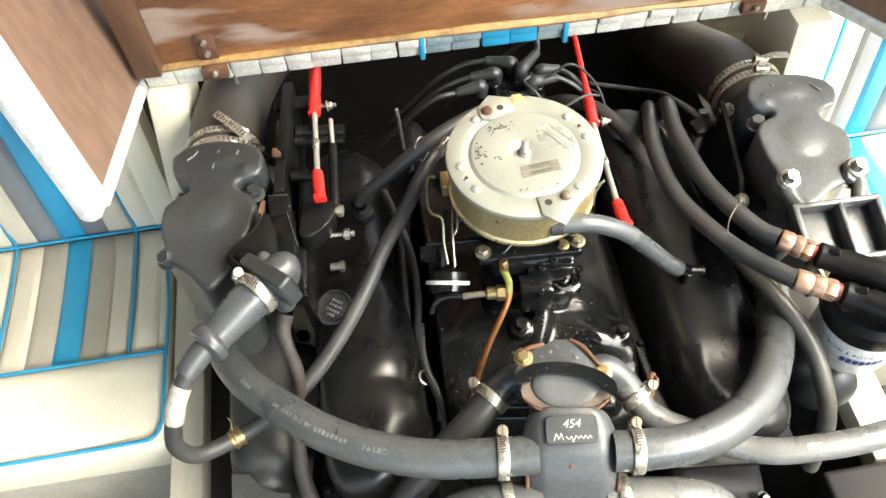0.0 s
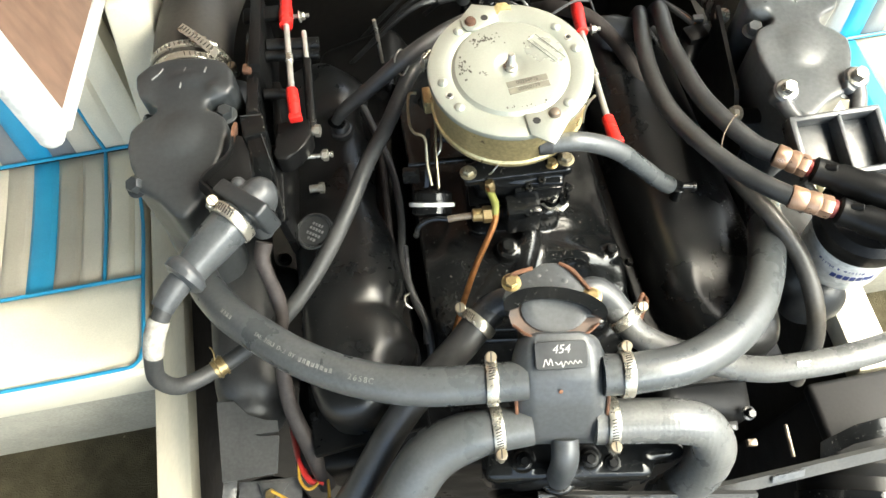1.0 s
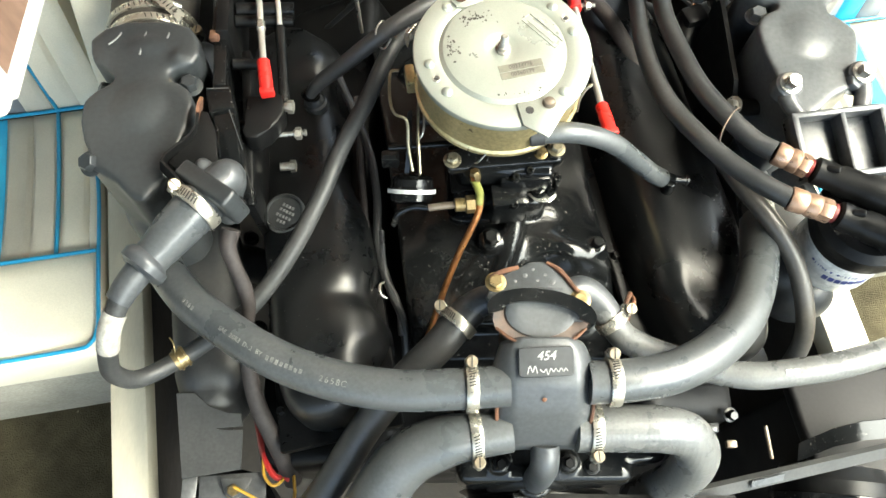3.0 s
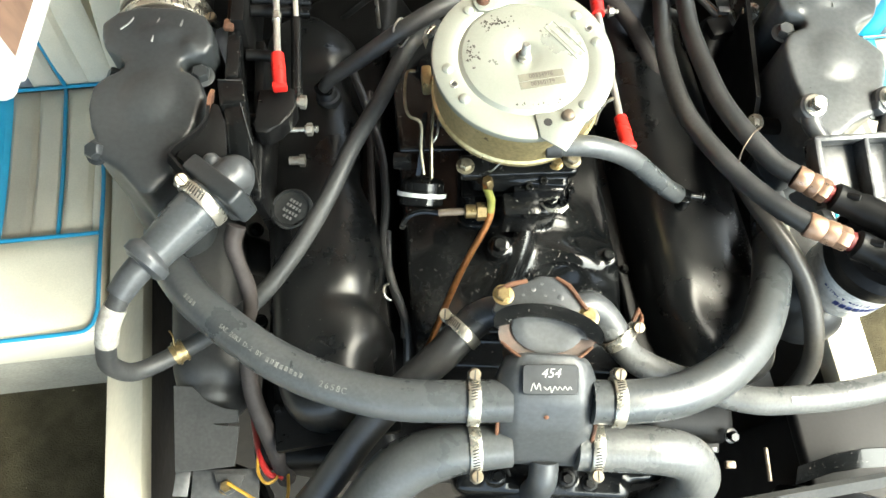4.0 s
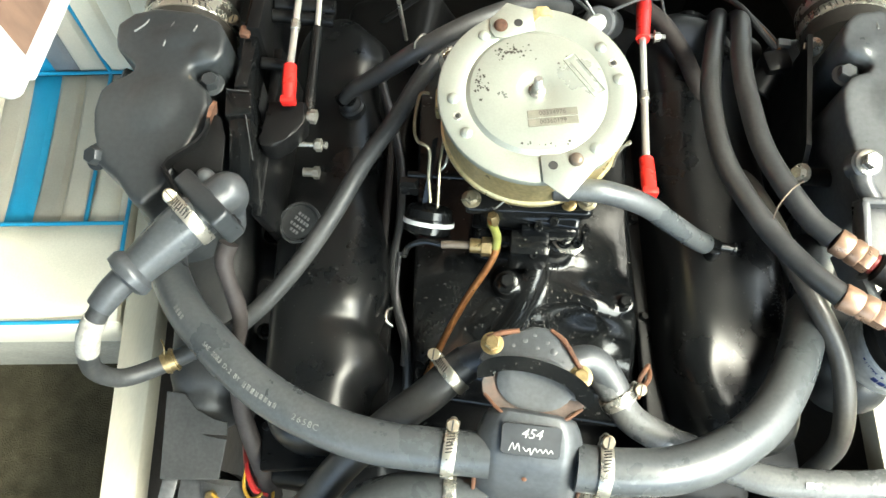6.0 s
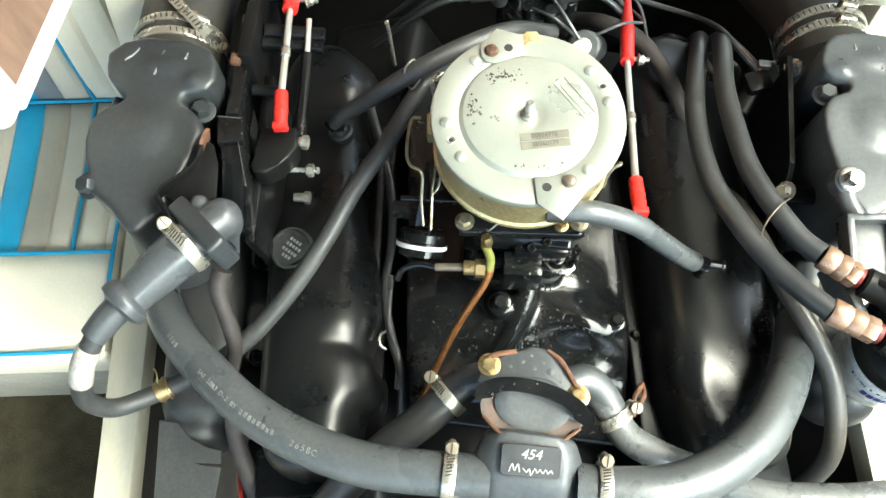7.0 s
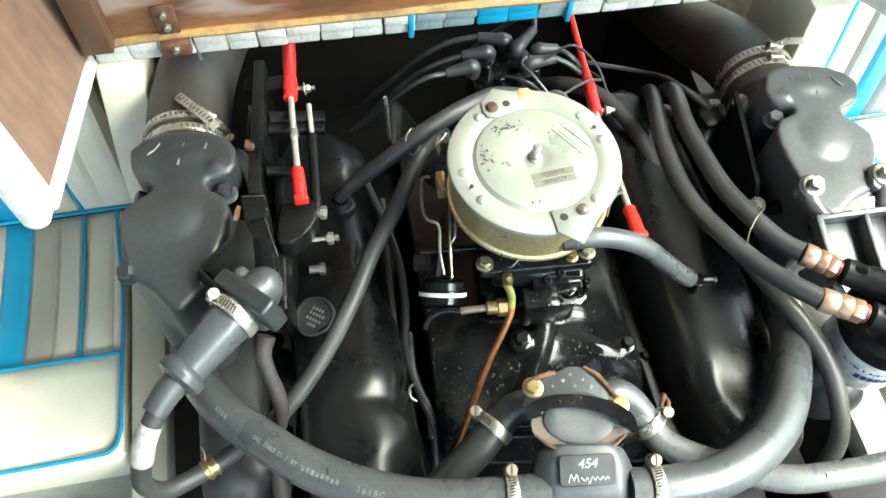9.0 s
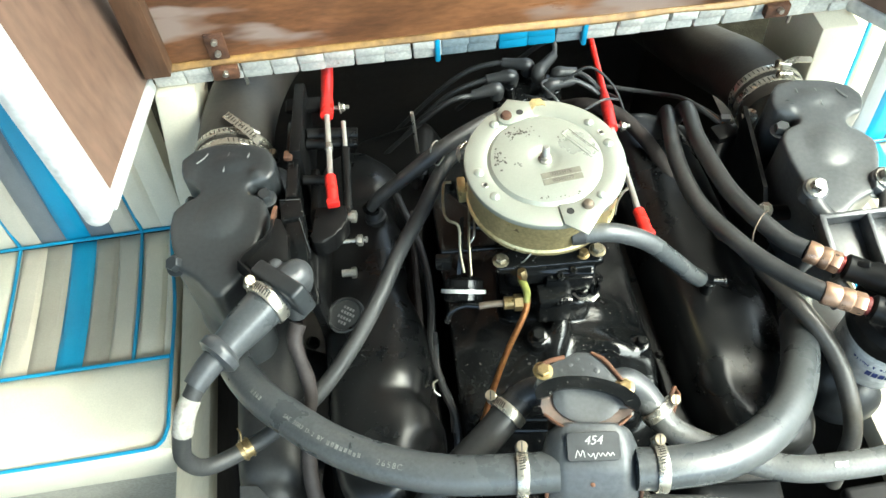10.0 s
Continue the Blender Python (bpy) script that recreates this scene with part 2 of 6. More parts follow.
def tube(pts, r, n=16, steps=6, squash=1.0):
    line, at = spline(pts, steps)
    bm = bmesh.new()
    rings, side = [], None
    for i, p in enumerate(line):
        t = (line[min(i + 1, len(line) - 1)] - line[max(i - 1, 0)]).normalized()
        if side is None:
            side = t.orthogonal()
        side = (side - t * side.dot(t)).normalized()
        up = t.cross(side)
        if isinstance(r, (list, tuple)):
            k = min(int(at[i]), len(r) - 2)
            rad = r[k] + (r[k + 1] - r[k]) * (at[i] - k)
        else:
            rad = r
        rings.append([bm.verts.new(p + (side * math.cos(a) + up * math.sin(a) * squash) * rad) for a in [2 * math.pi * j / n for j in range(n)]])
    for a, b in zip(rings, rings[1:]):
        for j in range(n):
            bm.faces.new((a[j], a[(j + 1) % n], b[(j + 1) % n], b[j]))
    bm.faces.new(rings[0][::-1])
    bm.faces.new(rings[-1])
    return bm


def lathe(profile, m, n=32):
    bm = bmesh.new()
    rings = []
    for r, h in profile:
        if r < 1e-5:
            rings.append([bm.verts.new(m @ V((0, 0, h)))])
        else:
            rings.append([bm.verts.new(m @ V((r * math.cos(2 * math.pi * j / n), r * math.sin(2 * math.pi * j / n), h))) for j in range(n)])
    for a, b in zip(rings, rings[1:]):
        for j in range(n):
            q = [a[j % len(a)], a[(j + 1) % len(a)], b[(j + 1) % len(b)], b[j % len(b)]]
            q = list(dict.fromkeys(q))
            if len(q) > 2:
                bm.faces.new(q)
    for ring in (rings[0], rings[-1]):
        if len(ring) > 2:
            bm.faces.new(ring)
    return bm


def rod(a, b, r, n=14, bev=0.0):
    d = V(b) - V(a)
    h = d.length
    bev = min(bev or r * 0.12, h * 0.3)
    return lathe([(r - bev, 0), (r, bev), (r, h - bev), (r - bev, h)], axis(a, d), n)


def box(size, m=None, bev=0.002, seg=2):
    bm = bmesh.new()
    bmesh.ops.create_cube(bm, size=1.0)
    for v in bm.verts:
        v.co = V((v.co.x * size[0], v.co.y * size[1], v.co.z * size[2]))
    if bev > 0:
        bmesh.ops.bevel(bm, geom=bm.edges[:], offset=min(bev, min(size) * 0.45), segments=seg, affect="EDGES", profile=0.5)
    if m is not None:
        bm.transform(m)
    return bm


def prism(outline, h, m=None, bev=0.0015, seg=2):
    bm = bmesh.new()
    lo = [bm.verts.new((x, y, 0)) for x, y in outline]
    hi = [bm.verts.new((x, y, h)) for x, y in outline]
    k = len(outline)
    bm.faces.new(lo[::-1])
    bm.faces.new(hi)
    for i in range(k):
        bm.faces.new((lo[i], lo[(i + 1) % k], hi[(i + 1) % k], hi[i]))
    if bev > 0:
        bmesh.ops.bevel(bm, geom=bm.edges[:], offset=min(bev, h * 0.45), segments=seg, affect="EDGES", profile=0.5)
    if m is not None:
        bm.transform(m)
    return bm


def ball(p, r, scale=(1, 1, 1), rot=None):
    bm = bmesh.new()
    bmesh.ops.create_uvsphere(bm, u_segments=20, v_segments=12, radius=r)
    m = Matrix.Diagonal((*scale, 1))
    bm.transform(Matrix.Translation(V(p)) @ (rot.to_4x4() if rot else Matrix.Identity(4)) @ m)
    return bm


def ribbon(pts, width, thick, wide):
    """A bent flat strip along pts; wide: the direction of its width."""
    bm = bmesh.new()
    pts = [V(p) for p in pts]
    w = V(wide).normalized() * width / 2
    rings = []
    for i, p in enumerate(pts):
        t = (pts[min(i + 1, len(pts) - 1)] - pts[max(i - 1, 0)]).normalized()
        nn = t.cross(w).normalized() * thick / 2
        rings.append([bm.verts.new(p + q) for q in (w + nn, -w + nn, -w - nn, w - nn)])
    for a, b in zip(rings, rings[1:]):
        for j in range(4):
            bm.faces.new((a[j], a[(j + 1) % 4], b[(j + 1) % 4], b[j]))
    bm.faces.new(rings[0][::-1])
    bm.faces.new(rings[-1])
    return bm


def loft(rings, m=None):
    bm = bmesh.new()
    vs = [[bm.verts.new(p) for p in r] for r in rings]
    for a, b in zip(vs, vs[1:]):
        for j in range(len(a)):
            bm.faces.new((a[j], a[(j + 1) % len(a)], b[(j + 1) % len(b)], b[j]))
    bm.faces.new(vs[0][::-1])
    bm.faces.new(vs[-1])
    if m is not None:
        bm.transform(m)
    return bm


def bell(d, w):
    return math.exp(-(d / w) ** 2)


def hexbolt(p, d, r, h, washer=True):
    m = axis(p, d)
    prof = [(r * 1.0, 0.0), (r, h * 0.8), (r * 0.82, h)]
    bm = lathe(prof, m, 6)
    if washer:
        bm = joined(lathe([(r * 1.35, -h * 0.18), (r * 1.45, -h * 0.1), (r * 1.45, 0.0), (r * 1.3, h * 0.06)], m, 18), bm)
    return bm


def letters(text, size, m, depth=0.0004):
    cu = bpy.data.curves.new("letters", "FONT")
    cu.body, cu.size, cu.extrude, cu.align_x, cu.align_y = text, size, depth, "CENTER", "CENTER"
    ob = bpy.data.objects.new("letters", cu)
    scene.collection.objects.link(ob)
    me = bpy.data.meshes.new_from_object(ob.evaluated_get(bpy.context.evaluated_depsgraph_get()))
    bpy.data.objects.remove(ob)
    bm = bmesh.new()
    bm.from_mesh(me)
    bpy.data.meshes.remove(me)
    bm.transform(m)
    return bm


def hose_clamp(p, d, r, toward, width=0.013, label="stainless worm-drive hose clamp with slotted band"):
    """A worm clamp round a hose at p along d; its screw sits on the side toward."""
    d = V(d).normalized()
    t = V(toward)
    t = (t - d * t.dot(d)).normalized()
    if d.cross(t).dot(V((0, -0.35, 0.94))) < 0:
        d = -d
    m = axis(p, d, t)
    w = width / 2
    ob = thing("hose_clamp", p, label, "hose clamp", "hose clamps")
    part("band", lathe([(r - 0.001, -w), (r + 0.0012, -w), (r + 0.0018, -w * 0.8), (r + 0.0018, w * 0.8), (r + 0.0012, w), (r - 0.001, w)], m, 40), STAINLESS, ob)
    for k in range(9):
        part("slot", box((0.0007, 0.0013, width * 0.6), m @ Matrix.Rotation(radians(18 + k * 7), 4, "Z") @ Matrix.Translation((r + 0.0018, 0, 0)) @ Matrix.Rotation(radians(14), 4, "X"), 0), SLOT, ob)
    hs = m @ Matrix.Translation((r + 0.004, 0, 0))
    part("housing", joined(box((0.007, 0.014, width * 1.05), hs, 0.002), rod(hs @ V((0.002, -0.009, 0)), hs @ V((0.002, 0.008, 0)), 0.0042)), STAINLESS, ob)
    s = hs @ V((0.002, 0.008, 0))
    e = hs @ V((0.002, 0.0145, 0))
    screw = part("screw", joined(lathe([(0.0062, 0), (0.0066, 0.001), (0.0066, 0.005), (0.0056, 0.006)], axis(s, e - s), 14)), CLAMP_SCREW, ob)
    part("slot", box((0.011, 0.0014, 0.001), axis(s + (e - s).normalized() * 0.006, e - s), 0), SLOT, screw)
    return ob


def hose(name, pts, r, material, label, category="hose", n=18):
    ob = part(name, tube(pts, r, n), material)
    return tagged(ob, label, category)


# ---- the boat: cockpit floor, engine bay, rails ----
BOAT = Matrix.Rotation(radians(9.5), 4, "Z")


def slab(name, u0, u1, v0, v1, z0, z1, material, kind="structure", bev=0.0, parent=None, label="", category=""):
    ob = part(name, box((u1 - u0, v1 - v0, z1 - z0), BOAT @ Matrix.Translation(((u0 + u1) / 2, (v0 + v1) / 2, (z0 + z1) / 2)), bev), material, parent)
    return tagged(ob, label, category, "", kind)


slab("floor_port", -1.7, -0.575, -2.2, 1.2, -0.22, -0.16, CARPET, label="dark olive carpet on the cockpit floor", category="floor")
slab("floor_starboard", 0.545, 1.7, -2.2, 1.2, -0.22, -0.16, CARPET, label="dark olive carpet on the cockpit floor", category="floor")
slab("floor_forward", -0.575, 0.545, -2.2, -0.95, -0.22, -0.16, CARPET, label="dark olive carpet on the cockpit floor", category="floor")
slab("floor_bilge", -0.6, 0.6, -0.97, 1.2, -0.50, -0.45, BILGE, label="grimy black bilge under the engine", category="bilge")
slab("wall_bay_port", -0.575, -0.545, -0.95, 0.85, -0.45, 0.155, BILGE, label="grimy dark side of the engine bay", category="wall")
slab("wall_bay_starboard", 0.495, 0.545, -0.95, 0.85, -0.45, 0.155, BILGE, label="grimy dark side of the engine bay", category="wall")
slab("wall_bay_forward", -0.545, 0.495, -0.95, -0.92, -0.45, -0.16, BILGE, label="grimy dark front of the engine bay", category="wall")
slab("wall_bay_aft", -0.545, 0.495, 0.82, 0.85, -0.45, 0.56, BILGE, label="grimy dark transom behind the engine", category="wall")
slab("deck_aft", -1.7, 1.7, 0.45, 1.2, 0.50, 0.54, GELCOAT, label="off-white moulded aft deck", category="deck")
slab("wall_cockpit_port", -1.75, -1.7, -2.2, 1.2, -0.22, 0.30, GELCOAT, label="off-white moulded cockpit side", category="wall")
slab("wall_cockpit_starboard", 1.7, 1.75, -2.2, 1.2, -0.22, 0.30, GELCOAT, label="off-white moulded cockpit side", category="wall")
slab("wall_cockpit_forward", -1.7, 1.7, -2.25, -2.2, -0.22, 0.30, GELCOAT, label="off-white moulded cockpit bulkhead", category="wall")
slab("trim_rail_port", -0.587, -0.535, -0.95, 0.285, 0.155, 0.203, CREAM_RAIL, bev=0.006, label="cream painted rail along the engine bay", category="rail")
slab("trim_rail_starboard", 0.482, 0.545, -0.372, 0.285, 0.155, 0.203, CREAM_RAIL, bev=0.006, label="cream painted rail along the engine bay", category="rail")


UNSEEN_HALL = mat("dim grey lining of the unseen hall", (0.085, 0.097, 0.105), (0.06, 0.068, 0.074), 0.8, big=0.5, fine=8, amount=0.6, bump=0.1)
FLOOR_HALL = mat("grey concrete", (0.21, 0.213, 0.21), (0.155, 0.157, 0.155), 0.8, big=0.8, fine=20, amount=0.7)
# Unseen ceiling and walls, added to shut out the sky overhead and to port.
slab("ceiling", -7.0, 1.3, -3.2, 7.0, 3.0, 3.1, UNSEEN_HALL, label="plain dim unseen ceiling, added to keep the sky off the engine", category="ceiling")
slab("wall_hall_port", -7.1, -7.0, -7.0, 7.0, -1.6, 3.1, UNSEEN_HALL, label="plain dim unseen wall, added to close off the sky", category="wall")
slab("wall_hall_aft", -7.0, 1.5, 7.0, 7.1, -1.6, 3.1, UNSEEN_HALL, label="plain dim unseen wall, added to close off the sky", category="wall")
slab("ground", -300, 300, -300, 300, -1.8, -1.6, FLOOR_HALL, label="grey concrete ground under the boat", category="ground")


def post(name, x_top, x_low, w_top, w_low, y):
    bm = bmesh.new()
    vs = []
    for z, x, w in ((0.10, x_low, w_low), (0.30, x_low * 0.62 + x_top * 0.38, w_top), (0.535, x_top, w_top)):
        vs.append([bm.verts.new(BOAT @ V((x + sx * w / 2, y + sy, z))) for sx, sy in ((-1, 0), (1, 0), (1, 0.16), (-1, 0.16))])
    for a, b in zip(vs, vs[1:]):
        for j in range(4):
            bm.faces.new((a[j], a[(j + 1) % 4], b[(j + 1) % 4], b[j]))
    bm.faces.new(vs[0][::-1])
    bm.faces.new(vs[-1])
    bmesh.ops.bevel(bm, geom=bm.edges[:], offset=0.006, segments=2, affect="EDGES", profile=0.5)
    return tagged(part(name, bm, CREAM), "cream vinyl corner post beside the seat back", "post", "", "structure")


post("trim_post_port", -0.500, -0.565, 0.062, 0.055, 0.262)
post("trim_post_starboard", 0.520, 0.56, 0.062, 0.055, 0.222)


# ---- the striped lounge seats ----
def strip_pad(u0, u1, v0, v1, z0, z1, lean, thick, puff=0.008):
    """An upholstered pad from (v0, z0) to (v1, z1), its back end shifted sideways by lean."""
    bm = bmesh.new()
    nu, nv = 6, 10
    d = V((0, v1 - v0, z1 - z0))
    up = V((0, -d.z, d.y)).normalized()
    if up.z < -0.001 or (abs(up.z) < 0.2 and up.y > 0):
        up = -up
    top, low = [], []
    for j in range(nv + 1):
        t = j / nv
        rowt, rowl = [], []
        for i in range(nu + 1):
            s = i / nu
            h = puff * (1 - abs(2 * s - 1) ** 4) ** 0.6 * (1 - abs(2 * t - 1) ** 8) ** 0.6
            p = V((u0 + (u1 - u0) * s + lean * t * t, v0, z0)) + d * t
            rowt.append(bm.verts.new(BOAT @ (p + up * h)))
            rowl.append(bm.verts.new(BOAT @ (p - up * thick)))
        top.append(rowt)
        low.append(rowl)
    for j in range(nv):
        for i in range(nu):
            bm.faces.new((top[j][i], top[j][i + 1], top[j + 1][i + 1], top[j + 1][i]))
            bm.faces.new((low[j][i], low[j + 1][i], low[j + 1][i + 1], low[j][i + 1]))
        bm.faces.new((top[j][0], top[j + 1][0], low[j + 1][0], low[j][0]))
        bm.faces.new((top[j][nu], low[j][nu], low[j + 1][nu], top[j + 1][nu]))
    for i in range(nu):
        bm.faces.new((top[0][i], low[0][i], low[0][i + 1], top[0][i + 1]))
        bm.faces.new((top[nv][i], top[nv][i + 1], low[nv][i + 1], low[nv][i]))
    return bm


SEAT_BASE = mat("grey-beige seat base panel", (0.36, 0.34, 0.28), (0.28, 0.26, 0.21), 0.5, big=8, fine=200, amount=0.6, bump=0.15)


def lounge_seat(side, u_in, crease):
    """side -1: the port seat, +1: the starboard seat; u_in its edge beside the bay."""
    ob = thing("lounge_seat", BOAT @ V((u_in + side * 0.3, 0.05, -0.16)),
               "cream lounge seat with tan, grey and turquoise vinyl stripes", "seat", "lounge seats")

    def u(x):
        return u_in + side * x

    def pad(name, x0, x1, v0, v1, z0, z1, m, lean, thick, puff=0.008):
        a, b = sorted((u(x0), u(x1)))
        return part(name, strip_pad(a, b, v0, v1, z0, z1, side * lean, thick, puff), m, ob)

    rows = [(0.0, 0.018, CREAM), (0.018, 0.063, CREAM), (0.065, 0.108, TAN), (0.108, 0.151, TAUPE), (0.151, 0.196, BLUE), (0.196, 0.242, TAUPE),
            (0.242, 0.287, TAN), (0.289, 0.37, CREAM), (0.37, 0.46, CREAM), (0.46, 0.56, TAN), (0.56, 0.66, CREAM)]
    for x0, x1, m in rows:
        pad("cushion_stripe", x0, x1, 0.002, crease, 0.200, 0.168, m, 0.012, 0.08)
        back = {TAUPE: SLATE}.get(m, m)
        pad("back_stripe", x0 + 0.02 if x0 else -0.01, x1 + 0.02, crease + 0.004, crease + 0.06, 0.172, 0.60, back, -0.01, 0.05)
    front = pad("front_pad", 0.0, 0.66, -0.150, 0.0, 0.197, 0.203, CREAM, 0.0, 0.05, 0.014)
    a, b = sorted((u(0.0), u(0.66)))
    part("front_lip", box((b - a, 0.045, 0.095), BOAT @ Matrix.Translation(((a + b) / 2, -0.137, 0.143)), 0.012, 3), CREAM, ob)
    part("base_panel", box((b - a - 0.01, 0.02, 0.26), BOAT @ Matrix.Translation(((a + b) / 2, -0.132, -0.03)), 0.003), SEAT_BASE, ob)
    part("side_panel", box((0.02, 0.42, 0.34), BOAT @ Matrix.Translation((u(0.014), 0.08, -0.02)), 0.003), WHITE, ob)

    def piping(pts):
        part("piping", tube([BOAT @ V(p) for p in pts], 0.0033, 8, 4), BLUE, ob, "turquoise piping")

    piping([(u(0.002), -0.12, 0.206), (u(0.0), -0.03, 0.21), (u(0.0), 0.1, 0.204), (u(0.012), 0.2, 0.19), (u(0.022), crease, 0.176)])
    piping([(u(0.003), 0.001, 0.210), (u(0.3), 0.001, 0.210), (u(0.66), 0.001, 0.210)])
    piping([(u(0.002), -0.12, 0.206), (u(0.015), -0.146, 0.204), (u(0.06), -0.152, 0.203), (u(0.3), -0.153, 0.203), (u(0.66), -0.152, 0.203)])
    for x in (0.064, 0.288):
        piping([(u(x), 0.004, 0.207), (u(x + 0.001), 0.1, 0.198), (u(x + 0.006), 0.2, 0.186), (u(x + 0.012), crease, 0.176)])
        piping([(u(x + 0.012), crease + 0.0, 0.176), (u(x + 0.016), crease + 0.03, 0.4), (u(x + 0.01), crease + 0.06, 0.6)])
    piping([(u(0.0), crease, 0.178), (u(0.2), crease - 0.002, 0.179), (u(0.66), crease - 0.004, 0.178)])
    return ob


lounge_seat(-1, -0.598, 0.288)
lounge_seat(1, 0.556, 0.262)


# ---- the raised engine hatch ----
LID = Matrix.Translation((-0.566, 0.177, 0.553)) @ Matrix.Rotation(math.atan2(0.150, 1.022), 4, "Z")
LID_LEN = 1.07


def lid_box(x0, x1, y0, y1, z0, z1, bev=0.0):
    """Along the hatch, out from its face (towards the bow), and up."""
    return box((x1 - x0, y1 - y0, z1 - z0), LID @ Matrix.Translation(((x0 + x1) / 2, -(y0 + y1) / 2, (z0 + z1) / 2)), bev)


hatch = thing("engine_hatch", LID @ V((LID_LEN / 2, 0, 0)), "raised engine hatch with water-stained plywood underside and vinyl-trimmed edge", "hatch")
part("panel", lid_box(0.0, LID_LEN, -0.03, -0.008, 0.022, 0.62), WOOD, hatch)
part("edge_board", lid_box(0.0, LID_LEN, -0.06, -0.012, 0.004, 0.021), WOOD_DARK, hatch)
part("batten", lid_box(0.003, 0.040, -0.008, 0.020, 0.030, 0.62, 0.002), WOOD_DARK, hatch, "dark corner batten")
part("batten", lid_box(LID_LEN - 0.040, LID_LEN - 0.003, -0.008, 0.020, 0.030, 0.62, 0.002), WOOD_DARK, hatch, "dark corner batten")
def side_box(sx, a, b, y0, y1, z0, z1, bev=0.0):
    """A piece of a side board, which flares a little outwards from the hatch's end."""
    x = 0.0 if sx > 0 else LID_LEN
    m = LID @ Matrix.Translation((x, 0, 0)) @ Matrix.Rotation(radians(-4.5 if sx > 0 else 36), 4, "Z")
    if sx > 0:
        m = m @ Matrix.Rotation(radians(-9), 4, "X") @ Matrix.Rotation(radians(-7), 4, "Y")
    return box((b - a, y1 - y0, z1 - z0), m @ Matrix.Translation((-sx * (a + b) / 2, -(y0 + y1) / 2, (z0 + z1) / 2)), bev)


for sx in (1, -1):
    part("side_board", side_box(sx, 0.0, 0.02, -0.01, 0.268, 0.012, 0.62), WOOD_PINK, hatch, "weathered pinkish side board")
    part("edge_trim", side_box(sx, -0.005, 0.026, 0.232, 0.284, -0.008, 0.62, 0.012), WHITE, hatch, "white vinyl edge")
    part("lower_trim", side_box(sx, -0.003, 0.022, -0.01, 0.250, -0.014, 0.011, 0.006), WHITE, hatch, "white vinyl edge")
x = 0.004
while x < LID_LEN - 0.01:
    w = random.uniform(0.036, 0.048)
    for row, (z0, z1, y0, y1) in enumerate(((0.006, 0.024, -0.028, -0.002), (-0.014, 0.0055, -0.030, -0.007))):
        m = TRIM
        if 0.428 < x + w / 2 < 0.65:
            m = BLUE if 0.54 < x + w / 2 < 0.595 else TRIM_GREY
        j = random.uniform(-0.0016, 0.0016)
        part("trim_pad", lid_box(x + j, min(x + w - 0.0005, LID_LEN) + j, y0 + j, y1 + j, z0 + j * 0.5, z1 + j, 0.0032), m, hatch)
    x += w
part("glue_line", tube([LID @ V((0.02 + 1.02 * k / 12, 0.004, 0.026 + random.uniform(-0.002, 0.003))) for k in range(13)], [random.uniform(0.004, 0.007) for k in range(13)], 8, 4, 0.7), GLUE, hatch, "ochre dried glue line")
for x in (0.426, 0.650):
    part("trim_seam", lid_box(x - 0.004, x + 0.004, -0.030, 0.001, -0.018, 0.028, 0.002), BLUE, hatch, "turquoise seam")
part("loose_vinyl", tube([LID @ V(p) for p in ((0.36, -0.004, 0.155), (0.40, -0.012, 0.143), (0.43, -0.008, 0.15), (0.47, -0.012, 0.138), (0.53, -0.006, 0.146))], [0.008, 0.014, 0.010, 0.013, 0.006], 10, 5, 0.5), TRIM, hatch, "torn loose vinyl strip")
for hx in (0.110, 0.94):
    hinge = part("hinge", joined(lid_box(hx - 0.014, hx + 0.014, -0.008, -0.003, 0.018, 0.078, 0.002), lid_box(hx - 0.016, hx + 0.022, -0.004, 0.010, 0.002, 0.024, 0.003)), RUST, hatch, "rusty steel hinge")
    for z, y in ((0.066, -0.003), (0.045, -0.003), (0.018, 0.010)):
        part("bolt", hexbolt(LID @ V((hx + (0.004 if z < 0.03 else 0), -y, z)), LID.to_3x3() @ V((0, -1, 0.15)), 0.0048, 0.008, False), STEEL, hinge)
for hx in (0.135, 0.98):
    part("screw_tip", rod(LID @ V((hx, 0.012, -0.016)), LID @ V((hx, 0.012, -0.03)), 0.0028), STEEL, hatch)


# ---- the engine: covers, manifolds, exhaust ----
def cover_shell(m, length, w, h, power, lobes, dents=()):
    """A pressed cover: rounded in section, domed at the ends, its inner flank swelling into lobes."""
    rings = []
    for j in range(101):
        t = -1 + 2 * j / 100
        y = t * length / 2
        e = max(0.02, 1 - abs(t) ** 9) ** 0.34
        ring = []
        for k in range(72):
            a = 2 * math.pi * k / 72
            c, q = math.cos(a), math.sin(a)
            x = w / 2 * e * math.copysign(abs(c) ** (2 / power), c)
            z = h / 2 * math.copysign(abs(q) ** (2 / power), q)
            if q > 0:
                z *= 0.55 + 0.45 * e
            for ly, lw, amp, side in lobes:
                if c * side > 0:
                    x += side * amp * math.exp(-((y - ly) / lw) ** 4) * abs(c) * min(1, max(0.2, 0.9 - q * 0.5))
            if q > 0:
                for dx, dy, rx, ry, amp in dents:
                    z -= amp * bell(x - dx, rx) * bell(y - dy, ry) * q
            ring.append((x, y, z - h / 2))
        rings.append(ring)
    return loft(rings, m)


